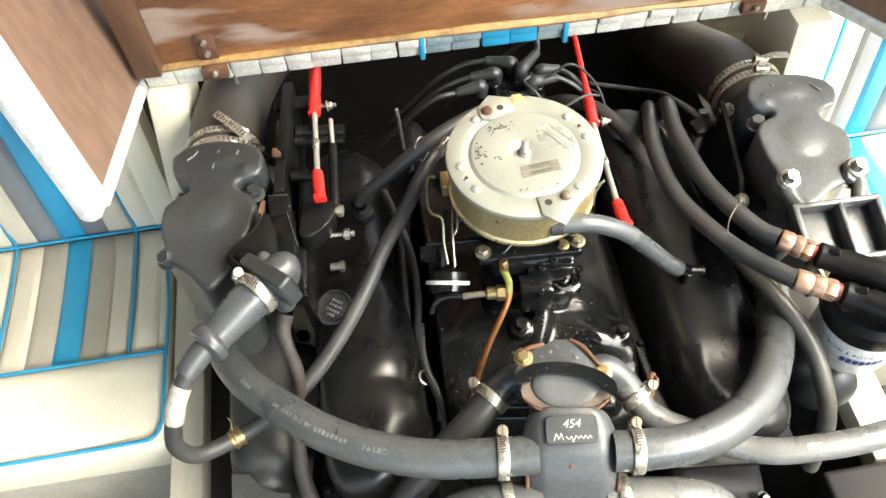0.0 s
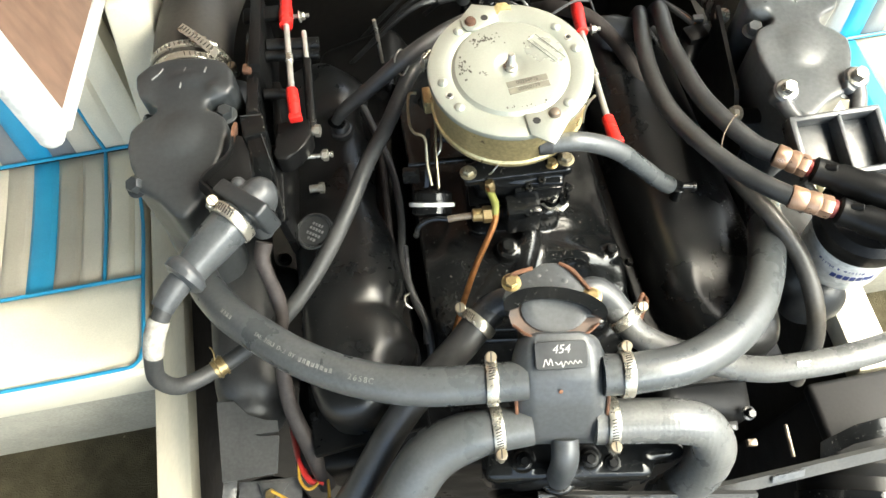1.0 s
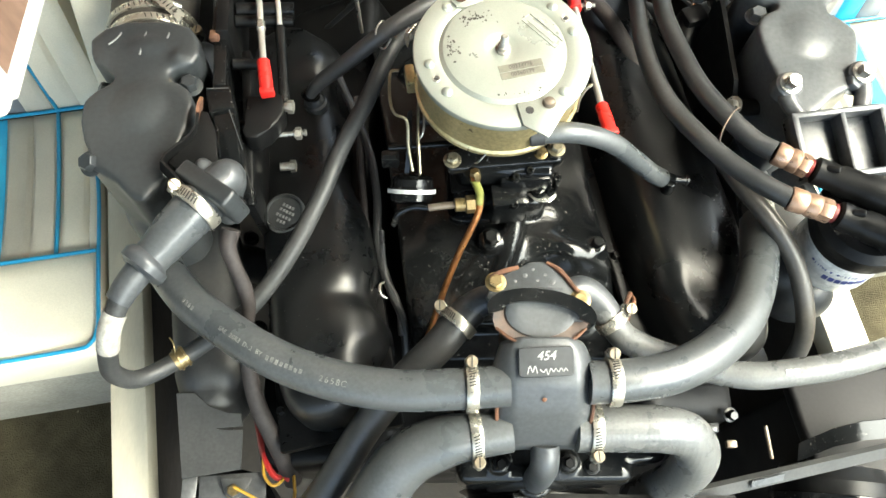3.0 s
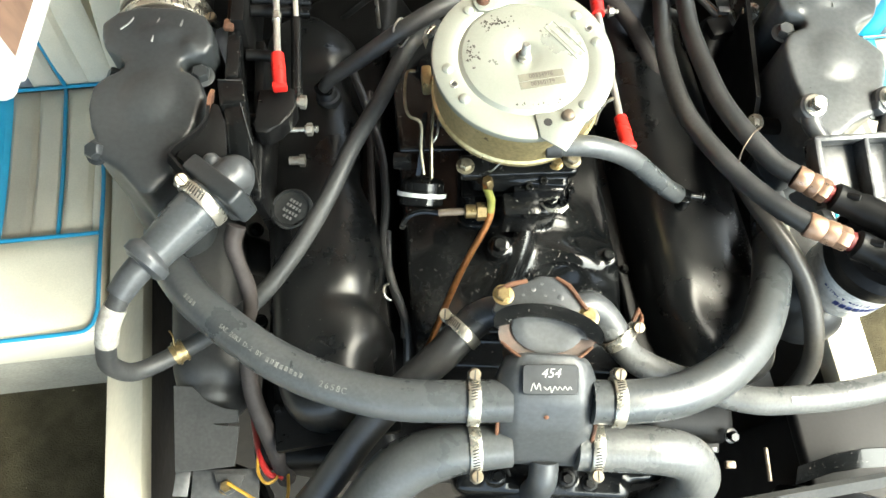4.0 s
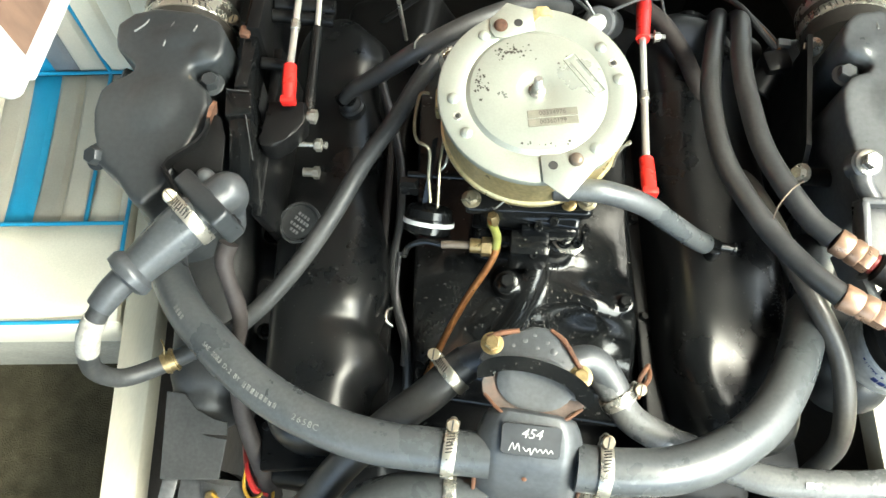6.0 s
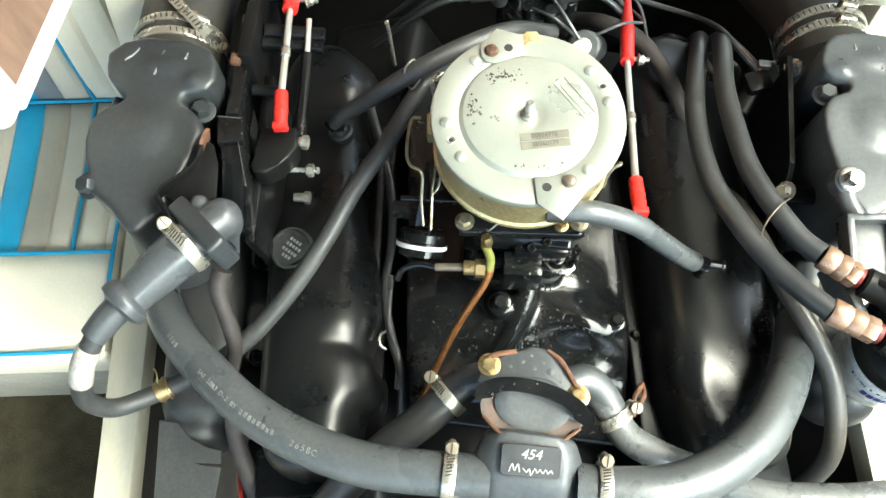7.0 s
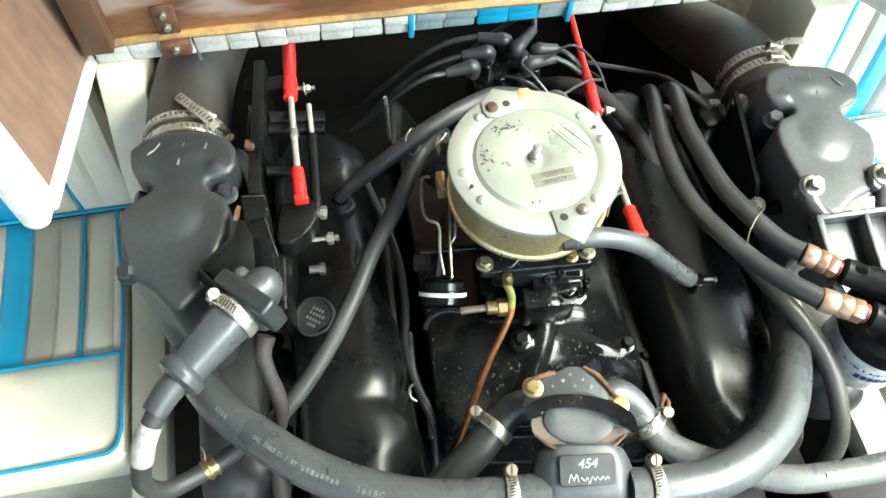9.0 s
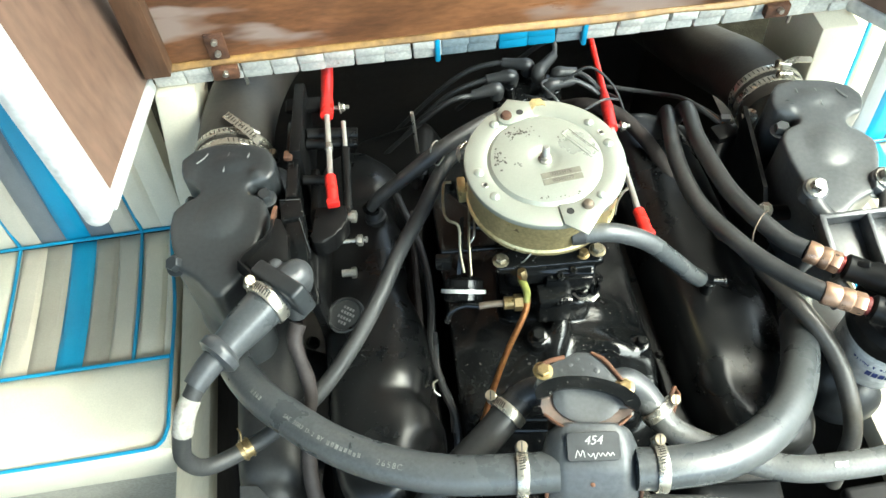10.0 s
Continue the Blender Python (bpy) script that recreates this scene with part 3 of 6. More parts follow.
def valve_cover(name, label, cx, cy, tilt, length, w, z, power, lobes, dents=(), yaw=9.5, pitch=-4.0):
    m = Matrix.Translation((cx, cy, z)) @ Matrix.Rotation(radians(yaw), 4, "Z") @ Matrix.Rotation(radians(pitch), 4, "X") @ Matrix.Rotation(radians(tilt), 4, "Y")
    ob = thing(name, (cx, cy, z - 0.09), label, "valve cover", "valve covers")
    part("shell", cover_shell(m, length, w, 0.15, power, lobes, dents), COVER, ob)
    part("flange", box((w + 0.034, length + 0.026, 0.012), m @ Matrix.Translation((0, 0, -0.088)), 0.004), BLACK_MATT, ob)
    for k in range(5):
        for side in (-1, 1):
            part("bolt", hexbolt(m @ V((side * (w / 2 + 0.010), -length / 2 + 0.04 + k * (length - 0.08) / 4, -0.082)), m.to_3x3() @ V((0, 0, 1)), 0.0055, 0.008), BLACK_MATT, ob)
    return ob, m


cover_l, ML = valve_cover("valve_cover", "long glossy black valve cover with an oil filler cap", -0.262, -0.085, -11, 0.625, 0.124, 0.400, 3.4,
                          [(-0.080, 0.078, 0.020, 1), (-0.207, 0.030, 0.019, 1), (0.10, 0.050, 0.012, 1), (0.245, 0.036, 0.024, 1)], [(0.05, -0.166, 0.025, 0.014, 0.010), (0.03, 0.190, 0.03, 0.02, 0.010)], pitch=-7.0)
cover_r, MR = valve_cover("valve_cover", "long glossy black valve cover with a breather fitting", 0.250, -0.020, 15, 0.610, 0.160, 0.416, 3.2,
                          [(-0.05, 0.10, 0.006, 1), (-0.27, 0.05, -0.006, -1)], [(-0.03, -0.215, 0.03, 0.035, 0.007), (0.034, -0.12, 0.008, 0.2, 0.003)])
part("rust_patch", ball((0.238, -0.190, 0.4150), 0.009, (0.55, 1.5, 0.14), Matrix.Rotation(radians(10), 3, "Z")), RUST, cover_r, "small rubbed rusty patch")
FLAKE = mat("pale flaked paint", (0.20, 0.20, 0.195), (0.12, 0.12, 0.12), 0.45, big=80, amount=0.8)
shell_r = next(c for c in cover_r.children if c.name.startswith("shell"))
flakes = []
for k in range(150):
    q = V((random.gauss(0.054, 0.009), random.gauss(-0.128, 0.020), 0.1))
    ok, hit, nrm, face = shell_r.ray_cast(shell_r.matrix_basis.inverted() @ (MR @ q), MR.to_3x3() @ V((0, 0, -1)))
    if ok:
        r = random.uniform(0.0005, 0.0016)
        flakes.append(prism([(r * random.uniform(0.5, 1.3) * math.cos(a), r * random.uniform(0.5, 1.3) * math.sin(a)) for a in [math.pi * j / 3 for j in range(6)]], 0.0004, axis(hit, nrm), 0))
tagged(part("flaked_paint", joined(*flakes), FLAKE, cover_r, "patch of flaked pale paint", False), kind="stuff")

CAP_BLACK = mat("dusty black cap plastic", (0.022, 0.024, 0.025), (0.034, 0.035, 0.035), 0.38, big=30, fine=300, amount=0.6, bump=0.2, depth=0.0004)
cap = thing("oil_filler_cap", (-0.271, -0.125, 0.398), "black plastic oil filler cap with raised lettering", "oil cap")
mc = axis((-0.271, -0.125, 0.392), (-0.10, -0.12, 1.0))
part("body", lathe([(0.021, -0.012), (0.023, 0.004), (0.026, 0.006), (0.0275, 0.009), (0.0275, 0.014), (0.0255, 0.0165), (0.0235, 0.0165), (0.0225, 0.014), (0.0, 0.014)], mc, 36), CAP_BLACK, cap)
for k, (w, y) in enumerate(((0.018, 0.010), (0.026, 0.003), (0.024, -0.005), (0.016, -0.012))):
    for i in range(int(w / 0.0045)):
        part("raised_bar", box((0.0042, 0.0030, 0.0012), mc @ Matrix.Rotation(radians(-28), 4, "Z") @ Matrix.Translation((y, -w / 2 + 0.0045 * (i + 0.5), 0.0146)), 0.0004, 1), FLAKE, cap)

OIL = mat("wet dark oil", (0.004, 0.004, 0.004), (0.008, 0.007, 0.006), 0.16, spec=0.3, bump=0.02, rvar=0.04)
intake = thing("intake_manifold", (0.015, -0.06, 0.33), "glossy oily black cast intake manifold", "intake manifold")
forms = [box((0.235, 0.46, 0.06), Matrix.Translation((0.012, -0.04, 0.345)), 0.012),
         box((0.12, 0.20, 0.10), Matrix.Translation((0.005, -0.035, 0.40)), 0.015)]
for a, b, r in (((-0.03, 0.06, 0.40), (-0.11, 0.12, 0.37), 0.026), ((0.03, 0.06, 0.40), (0.12, 0.13, 0.37), 0.026)):
    forms.append(tube([a, V(a).lerp(V(b), 0.5) + V((0, 0, 0.006)), b], r, 14, 4))


def intake_height(x, y):
    """The cast front of the intake: it falls towards the front and swells over each runner."""
    f = min(1, max(0, (y + 0.315) / 0.15))
    f = f * f * (3 - 2 * f)
    z = 0.332 + f * (0.046 + 0.036 * bell(x - 0.005, 0.075))
    z += 0.026 * bell(x - 0.105, 0.048) * bell(y + 0.172 + 0.15 * (x - 0.1), 0.030) + 0.013 * bell(x - 0.082, 0.026) * bell(y + 0.112, 0.020)
    z += 0.014 * bell(x - 0.115, 0.035) * bell(y + 0.235, 0.025) + 0.010 * bell(x + 0.085, 0.03) * bell(y + 0.150, 0.05) + 0.006 * bell(y + 0.03, 0.03) * bell(x, 0.1)
    return z


xs = [-0.128 + 0.004 * k for k in range(70)]
ys = [-0.305 + 0.004 * k for k in range(122)]
forms.append(loft([[(x - 0.14 * (ys[0] + 0.12), ys[0], 0.31)] + [(x - 0.14 * (y + 0.12), y, intake_height(x - 0.14 * (y + 0.12), y)) for y in ys] + [(x - 0.14 * (ys[-1] + 0.12), ys[-1], 0.31)] for x in xs]))
forms.append(tube([(0.026, -0.140, 0.424), (0.022, -0.165, 0.416), (0.010, -0.200, 0.398), (-0.010, -0.236, 0.374), (-0.024, -0.26, 0.355)], [0.015, 0.014, 0.013, 0.012, 0.011], 12, 5))
forms.append(rod((-0.006, -0.169, 0.40), (-0.006, -0.169, 0.427), 0.017))
forms.append(rod((0.138, -0.165, 0.36), (0.138, -0.165, 0.40), 0.014))
cast("casting", forms, BLACK, intake, voxel=0.003, rounds=10)
drops = []
for k in range(260):
    x, y = random.uniform(-0.08, 0.125), random.uniform(-0.275, -0.15)
    if random.random() < 0.5:
        x, y = random.gauss(0.045, 0.02), random.gauss(-0.215, 0.022)
    r = random.uniform(0.0006, 0.0017)
    drops.append(ball((x, y, intake_height(x, y) + 0.0002), r, (1, random.uniform(1, 1.6), 0.4)))
tagged(part("oil_spatter", joined(*drops), OIL, intake, "dark oily droplets"), kind="stuff")
part("plug", hexbolt((-0.006, -0.169, 0.427), (0, -0.2, 1), 0.009, 0.011), BLACK, intake)
part("bolt", hexbolt((0.138, -0.165, 0.398), (0, 0, 1), 0.008, 0.01), BLACK, intake)
part("raised_marks", joined(*[box((0.0045, 0.0016, 0.002), Matrix.Translation((0.028 + 0.006 * k, -0.150, 0.446)), 0.0005) for k in range(4)],
                            *[box((0.0014, 0.009, 0.002), Matrix.Translation((0.026 + 0.006 * k, -0.150, 0.446)), 0.0005) for k in range(5)]), BLACK_MATT, intake)

block = thing("engine_block", (0.01, -0.05, -0.2), "black painted cast iron engine block in the bay", "engine")
cast("block", [box((0.44, 0.72, 0.36), Matrix.Translation((0.012, -0.06, 0.10)), 0.03), box((0.16, 0.74, 0.2), Matrix.Translation((-0.20, -0.07, 0.23)) @ Matrix.Rotation(radians(-25), 4, "Y"), 0.02),
               box((0.16, 0.70, 0.2), Matrix.Translation((0.225, -0.03, 0.23)) @ Matrix.Rotation(radians(25), 4, "Y"), 0.02),
               rod((0.045, -0.40, 0.30), (0.045, -0.47, 0.30), 0.06)], BLACK_MATT, block, voxel=0.007, rounds=5)
part("oil_pan", box((0.30, 0.66, 0.34), Matrix.Translation((0.012, -0.05, -0.24)), 0.04, 3), BLACK_MATT, block)
for k, s in enumerate((-1, 1)):
    part("mount", box((0.14, 0.07, 0.05), Matrix.Translation((0.012 + s * 0.28, -0.25, 0.0)), 0.008), BLACK_MATT, block)


def exhaust_manifold(s, cx, cy, length, label):
    ob = thing("exhaust_manifold", (cx, cy, 0.2), label, "exhaust manifold", "exhaust manifolds")
    m = Matrix.Translation((cx, cy, 0.29)) @ Matrix.Rotation(radians(9.5), 4, "Z") @ Matrix.Rotation(radians(-s * 12), 4, "Y")
    forms = [box((0.098, length, 0.13), m, 0.034, 4), ball(m @ V((0, -length / 2, 0.0)), 0.050, (0.95, 0.7, 1.1))]
    ports = [-length / 2 + 0.07 + k * (length - 0.14) / 3 for k in range(4)]
    for y in ports:
        forms.append(tube([m @ V((0, y, -0.01)), m @ V((-s * 0.06, y, -0.03)), m @ V((-s * 0.10, y, -0.07))], 0.028, 12, 4))
    cast("casting", forms, CAST_DARK, ob, voxel=0.005, rounds=8)
    for y in ports:
        part("bolt", hexbolt(m @ V((-s * 0.065, y + 0.03, -0.005)), (-s * 0.4, 0, 1), 0.008, 0.010), BLACK_MATT, ob)
    return ob


CAST_DARK = mat("dull dark casting paint", (0.018, 0.019, 0.020), (0.030, 0.030, 0.029), 0.45, spec=0.3, big=10, fine=180, amount=0.8, bump=0.3, depth=0.0009)
exhaust_manifold(-1, -0.412, -0.075, 0.56, "dull black painted cast exhaust manifold beside the valve cover")
exhaust_manifold(1, 0.405, 0.045, 0.50, "dull black painted cast exhaust manifold beside the valve cover")


# Plan of a riser round its waist: flange, bolt pockets, body and the lug at its foot.
RISER = [(-0.064, 0.034), (-0.066, 0.050), (-0.052, 0.067), (-0.028, 0.077), (0.020, 0.079), (0.048, 0.071), (0.060, 0.055), (0.064, 0.031), (0.058, 0.017), (0.040, 0.013), (0.031, 0.005), (0.033, -0.005),
         (0.046, -0.010), (0.057, -0.018), (0.064, -0.036), (0.061, -0.070), (0.052, -0.105), (0.043, -0.138), (0.025, -0.162), (0.012, -0.160), (-0.010, -0.138), (-0.024, -0.130), (-0.038, -0.122),
         (-0.047, -0.112), (-0.044, -0.102), (-0.052, -0.088), (-0.060, -0.062), (-0.061, -0.036), (-0.048, -0.020), (-0.032, -0.010), (-0.030, 0.000), (-0.042, 0.010), (-0.058, 0.018)]


def riser_casting(ob, side, cx, cy, top, material):
    """The riser's plan, drawn to port as it is and to starboard mirrored, cast 0.15 m high on a down pipe."""
    def at(x, y, z):
        return V((cx - side * x, cy + y, z))

    outline = [(-side * x, y) for x, y in RISER]
    dome = [ball(at(0.002, 0.042, top - 0.026), 0.05, (1.05, 0.62, 0.62)), ball(at(0.003, -0.045, top - 0.024), 0.05, (1.0, 1.15, 0.62))]
    body = prism(outline if side < 0 else outline[::-1], 0.150, Matrix.Translation((cx, cy, top - 0.150)), 0.0)
    foot = tube([at(0.0, -0.07, top - 0.10), at(-0.005, -0.10, top - 0.15), at(0.005, -0.12, top - 0.23)], [0.05, 0.046, 0.04], 16, 4)
    cast("casting", [body, foot, *dome, ball(at(0.040, 0.026, top - 0.012), 0.017), ball(at(-0.044, 0.028, top - 0.012), 0.014)], material, ob, voxel=0.0033, rounds=14)
    for x, y, z, d in ((0.050, 0.001, top - 0.024, (-side * 0.1, 0, 1)), (-0.040, -0.114, top - 0.006, (side * 0.3, -0.3, 1)), (-0.050, 0.001, top - 0.04, (side * 0.8, 0, 0.6))):
        part("bolt", hexbolt(at(x, y, z), d, 0.0105, 0.012), material, ob)
    for pts in (((-0.030, 0.068), (-0.033, 0.050), (-0.042, 0.040)), ((0.000, 0.070), (-0.002, 0.050), (-0.004, 0.026)), ((0.026, 0.070), (0.025, 0.050))):
        part("casting_scar", tube([at(x, y, top + (0.002 if y < 0.06 else -0.004)) for x, y in pts], 0.0012, 6, 4), SCAR, ob)


riser_l = thing("exhaust_riser", (-0.42, -0.05, 0.42), "charcoal cast exhaust riser with casting scars and deep bolt pockets", "exhaust riser", "exhaust risers")
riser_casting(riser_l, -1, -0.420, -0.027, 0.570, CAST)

riser_r = thing("exhaust_riser", (0.40, 0.08, 0.42), "charcoal cast exhaust riser, dusty, its paint lightened for sunlight, with bolt pockets", "exhaust riser", "exhaust risers")
# Dusty CAST paint, lightened all over to stand in for sunlight on it.
CAST_DUSTY_SUNLIT = mat("dusty casting paint, lightened for sunlight", (0.060, 0.064, 0.067), (0.085, 0.088, 0.090), 0.36, big=9, fine=170, amount=0.8, bump=0.3, depth=0.0009)
riser_casting(riser_r, 1, 0.392, 0.101, 0.552, CAST_DUSTY_SUNLIT)

hose("exhaust_hose", [(-0.436, 0.040, 0.476), (-0.449, 0.10, 0.474), (-0.458, 0.19, 0.464), (-0.462, 0.30, 0.43), (-0.47, 0.48, 0.33), (-0.48, 0.82, 0.1)], 0.0565, RUBBER_BROWN,
     "thick brownish rubber exhaust hose clamped to the riser", "exhaust hose", 32)
ex = hose("exhaust_hose", [(0.378, 0.196, 0.454), (0.375, 0.24, 0.450), (0.362, 0.33, 0.415), (0.34, 0.44, 0.35), (0.33, 0.6, 0.25), (0.33, 0.82, 0.1)], 0.0545, RUBBER_BROWN,
          "thick brownish rubber exhaust hose with two clamps", "exhaust hose", 32)
STRIPE = mat("faded green stripe", (0.03, 0.14, 0.12), (0.02, 0.08, 0.07), 0.6)
part("stripe", ribbon([(0.352, 0.262, 0.4925), (0.345, 0.30, 0.476), (0.336, 0.345, 0.452), (0.322, 0.41, 0.413)], 0.011, 0.003, (0.85, 0.15, 0.5)), STRIPE, ex, "faded green stripe")


# ---- flame arrestor on the carburettor ----
AX, AY = -0.006, -0.036
DISC = Matrix.Translation((AX, AY, 0.630)) @ Matrix.Rotation(radians(12), 4, "Z")
arrestor = thing("flame_arrestor", (AX, AY, 0.565), "round gold-plated flame arrestor with a pale metal lid", "flame arrestor")
part("body", lathe([(0.080, -0.066), (0.093, -0.064), (0.0965, -0.060), (0.0965, -0.055), (0.094, -0.052), (0.094, -0.008), (0.0965, -0.005), (0.0965, 0.0), (0.08, 0.0)], DISC, 72), GOLD, arrestor, "gold-plated ring")
part("lid", lathe([(0.0955, -0.004), (0.0985, -0.002), (0.0990, 0.002), (0.0980, 0.0052), (0.0955, 0.0062), (0.073, 0.0062), (0.0705, 0.0050), (0.0685, 0.0062), (0.066, 0.0085), (0.060, 0.0092),
                   (0.022, 0.0098), (0.017, 0.0085), (0.012, 0.0065), (0.0, 0.0065)], DISC, 72), LIDMETAL, arrestor, "pale zinc lid")
for a in (137, 46, 18, 194, 222, -40):
    q = Matrix.Rotation(radians(a - 12), 4, "Z") @ V((0.083, 0, 0.0058))
    part("rivet", lathe([(0.0062, 0), (0.006, 0.0016), (0.0045, 0.003), (0.002, 0.0037), (0, 0.0038)], DISC @ Matrix.Translation(q), 16), LIDMETAL, arrestor)
for a in (208, 31):
    q = Matrix.Rotation(radians(a - 12), 4, "Z") @ V((0.083, 0, 0.0058))
    eye_ = part("eyelet", lathe([(0.0042, 0), (0.0046, 0.0008), (0.0040, 0.0014), (0.0028, 0.0010), (0.0024, -0.001)], DISC @ Matrix.Translation(q), 16), STEEL, arrestor)
    part("hole", lathe([(0.0024, 0.0), (0.0, 0.0001)], DISC @ Matrix.Translation(q + V((0, 0, 0.0009))), 12), SLOT, eye_)
stud = part("stud", lathe([(0.0085, 0.0065), (0.0085, 0.0085), (0.0062, 0.0095), (0.0062, 0.0140), (0.0045, 0.0150)] + [(0.0040 + 0.0006 * (k % 2), 0.015 + 0.0011 * k) for k in range(12)] + [(0.003, 0.0295)], DISC, 20), STEEL, arrestor)
for y, txt in ((-0.0265, "00334976"), (-0.0360, "00360179")):
    pm = DISC @ Matrix.Translation((0.0125, y, 0.0098)) @ Matrix.Rotation(radians(2), 4, "Z")
    plate = part("number_plate", box((0.049, 0.0085, 0.0008), pm, 0.0002, 1), PLATE, arrestor, "stamped number plate")
    part("stamping", letters(txt, 0.0066, pm @ Matrix.Translation((0, 0, 0.0006)), 0.0002), INK, plate)
em = DISC @ Matrix.Translation((0.048, 0.014, 0.0096)) @ Matrix.Rotation(radians(-59), 4, "Z")
part("embossed_frame", joined(*[box(s, em @ Matrix.Translation(p), 0.0003, 1) for s, p in (((0.052, 0.0012, 0.0012), (0, 0.0066, 0)), ((0.052, 0.0012, 0.0012), (0, -0.0066, 0)),
     ((0.0012, 0.0132, 0.0012), (0.0255, 0, 0)), ((0.0012, 0.0132, 0.0012), (-0.0255, 0, 0)), ((0.041, 0.0062, 0.0007), (0, 0, 0)))]), LIDMETAL, arrestor, "embossed nameplate frame")
chips = []
for cx, cy, sx, sy, count in ((-0.020, 0.044, 0.016, 0.006, 46), (-0.056, 0.012, 0.006, 0.012, 30), (0.028, 0.030, 0.008, 0.010, 9), (0.0, -0.06, 0.03, 0.004, 10)):
    for k in range(count):
        x, y = random.gauss(cx, sx * 0.6), random.gauss(cy, sy * 0.6)
        r = random.uniform(0.0004, 0.0017)
        q = [(r * random.uniform(0.4, 1.2) * math.cos(a), r * random.uniform(0.4, 1.2) * math.sin(a)) for a in [2 * math.pi * j / 6 for j in range(6)]]
        rr = math.hypot(x, y)
        chips.append(prism(q, 0.0005, DISC @ Matrix.Translation((x, y, 0.0092 if rr > 0.05 else 0.0094)), 0))
tagged(part("flaked_spot", joined(*chips), INK, arrestor, "dark flaked plating", False), kind="stuff")
SCREW = mat("tarnished screw steel", (0.20, 0.165, 0.13), (0.12, 0.085, 0.06), 0.4, 0.6, big=60, amount=0.8)
low_tab = part("bracket", prism([(0, -0.062), (0.038, -0.062), (0.047, -0.068), (0.050, -0.079), (0.022, -0.109), (0.0, -0.090)], 0.0022, DISC @ Matrix.Translation((-0.003, -0.009, 0.0068)), 0.0006), LIDMETAL, arrestor, "pale metal bracket tab")
top_tab = part("bracket", prism([(-0.041, 0.072), (-0.040, 0.086), (-0.022, 0.104), (0.004, 0.094), (0.004, 0.070), (-0.028, 0.062), (-0.037, 0.064)], 0.0022, DISC @ Matrix.Translation((0, 0, 0.0068)), 0.0006), LIDMETAL, arrestor, "pale metal bracket tab")
for tab, sx, sy, hx, hy in ((low_tab, 0.0305, -0.078, 0.008, -0.0825), (top_tab, -0.030, 0.0765, -0.012, 0.079)):
    part("screw", lathe([(0.0072, 0.009), (0.0072, 0.0105), (0.0055, 0.0135), (0.003, 0.0145), (0, 0.0146)], DISC @ Matrix.Translation((sx, sy, 0)), 18), RUST if sx < 0 else SCREW, tab, "rusty round-headed screw")
    part("hole", lathe([(0.0046, 0.0), (0.0, 0.0001)], DISC @ Matrix.Translation((hx, hy, 0.00905)), 16), SLOT, tab)
part("clip", ribbon([DISC @ V(p) for p in ((0.003, 0.086, 0.006), (0.010, 0.092, 0.008), (0.020, 0.092, 0.007), (0.025, 0.087, 0.005))], 0.011, 0.0015, DISC.to_3x3() @ V((-0.2, 1, 0.1))), GOLD, arrestor)
part("wire_clip", tube([DISC @ V(p) for p in ((0.075, -0.058, -0.012), (0.086, -0.058, -0.004), (0.088, -0.052, -0.012), (0.080, -0.055, -0.030), (0.078, -0.06, -0.05))], 0.0013, 8, 5), STEEL, arrestor)
part("wire_clip", tube([DISC @ V(p) for p in ((-0.036, -0.090, -0.056), (-0.045, -0.093, -0.066), (-0.046, -0.086, -0.08))], 0.001, 8, 5), STEEL, arrestor)

part("spring_clip", joined(ribbon([(-0.098, 0.026, 0.585), (-0.108, 0.030, 0.586), (-0.114, 0.026, 0.580), (-0.110, 0.018, 0.572)], 0.010, 0.0014, (0.2, 0.7, 0.5)), rod((-0.112, 0.020, 0.588), (-0.102, 0.034, 0.588), 0.0022)), STEEL, arrestor, "small bent spring clip")

# ---- carburettor ----
DULL_ZINC = mat("dull yellowed zinc plating", (0.30, 0.27, 0.19), (0.17, 0.14, 0.09), 0.36, 0.7, big=60, fine=300, amount=0.8)
carb = thing("carburettor", (0.0, -0.04, 0.43), "oily black carburettor with brass fittings and linkage", "carburettor")
cast("body", [box((0.105, 0.15, 0.10), Matrix.Translation((0.002, -0.035, 0.485)), 0.012), box((0.138, 0.03, 0.016), Matrix.Translation((0.004, -0.107, 0.523)) @ Matrix.Rotation(radians(6), 4, "Z"), 0.004),
              box((0.11, 0.02, 0.03), Matrix.Translation((0.008, -0.118, 0.505)), 0.004), box((0.045, 0.05, 0.055), Matrix.Translation((-0.055, -0.02, 0.50)), 0.008),
              box((0.04, 0.05, 0.05), Matrix.Translation((0.06, -0.02, 0.50)), 0.008), rod((0.0, -0.04, 0.53), (0.0, -0.04, 0.572), 0.055)], BLACK, carb, voxel=0.0028, rounds=2)
part("float_bowl", box((0.044, 0.030, 0.055), Matrix.Translation((0.012, -0.143, 0.472)) @ Matrix.Rotation(radians(6), 4, "Z"), 0.004), BLACK, carb, "square black solenoid housing")
part("cover_plate", box((0.060, 0.012, 0.030), Matrix.Translation((0.030, -0.128, 0.500)) @ Matrix.Rotation(radians(6), 4, "Z"), 0.003), BLACK, carb)
part("gasket_flange", box((0.125, 0.155, 0.010), Matrix.Translation((0.002, -0.035, 0.448)) @ Matrix.Rotation(radians(3), 4, "Z"), 0.003), BLACK_MATT, carb)
for p, m in (((-0.058, -0.115, 0.531), DULL_ZINC), ((0.066, -0.099, 0.531), DULL_ZINC), ((0.047, -0.105, 0.531), BRASS)):
    part("bolt", hexbolt(p, (0, 0, 1), 0.0075 if m is DULL_ZINC else 0.006, 0.008), m, carb, "worn plated bolt")
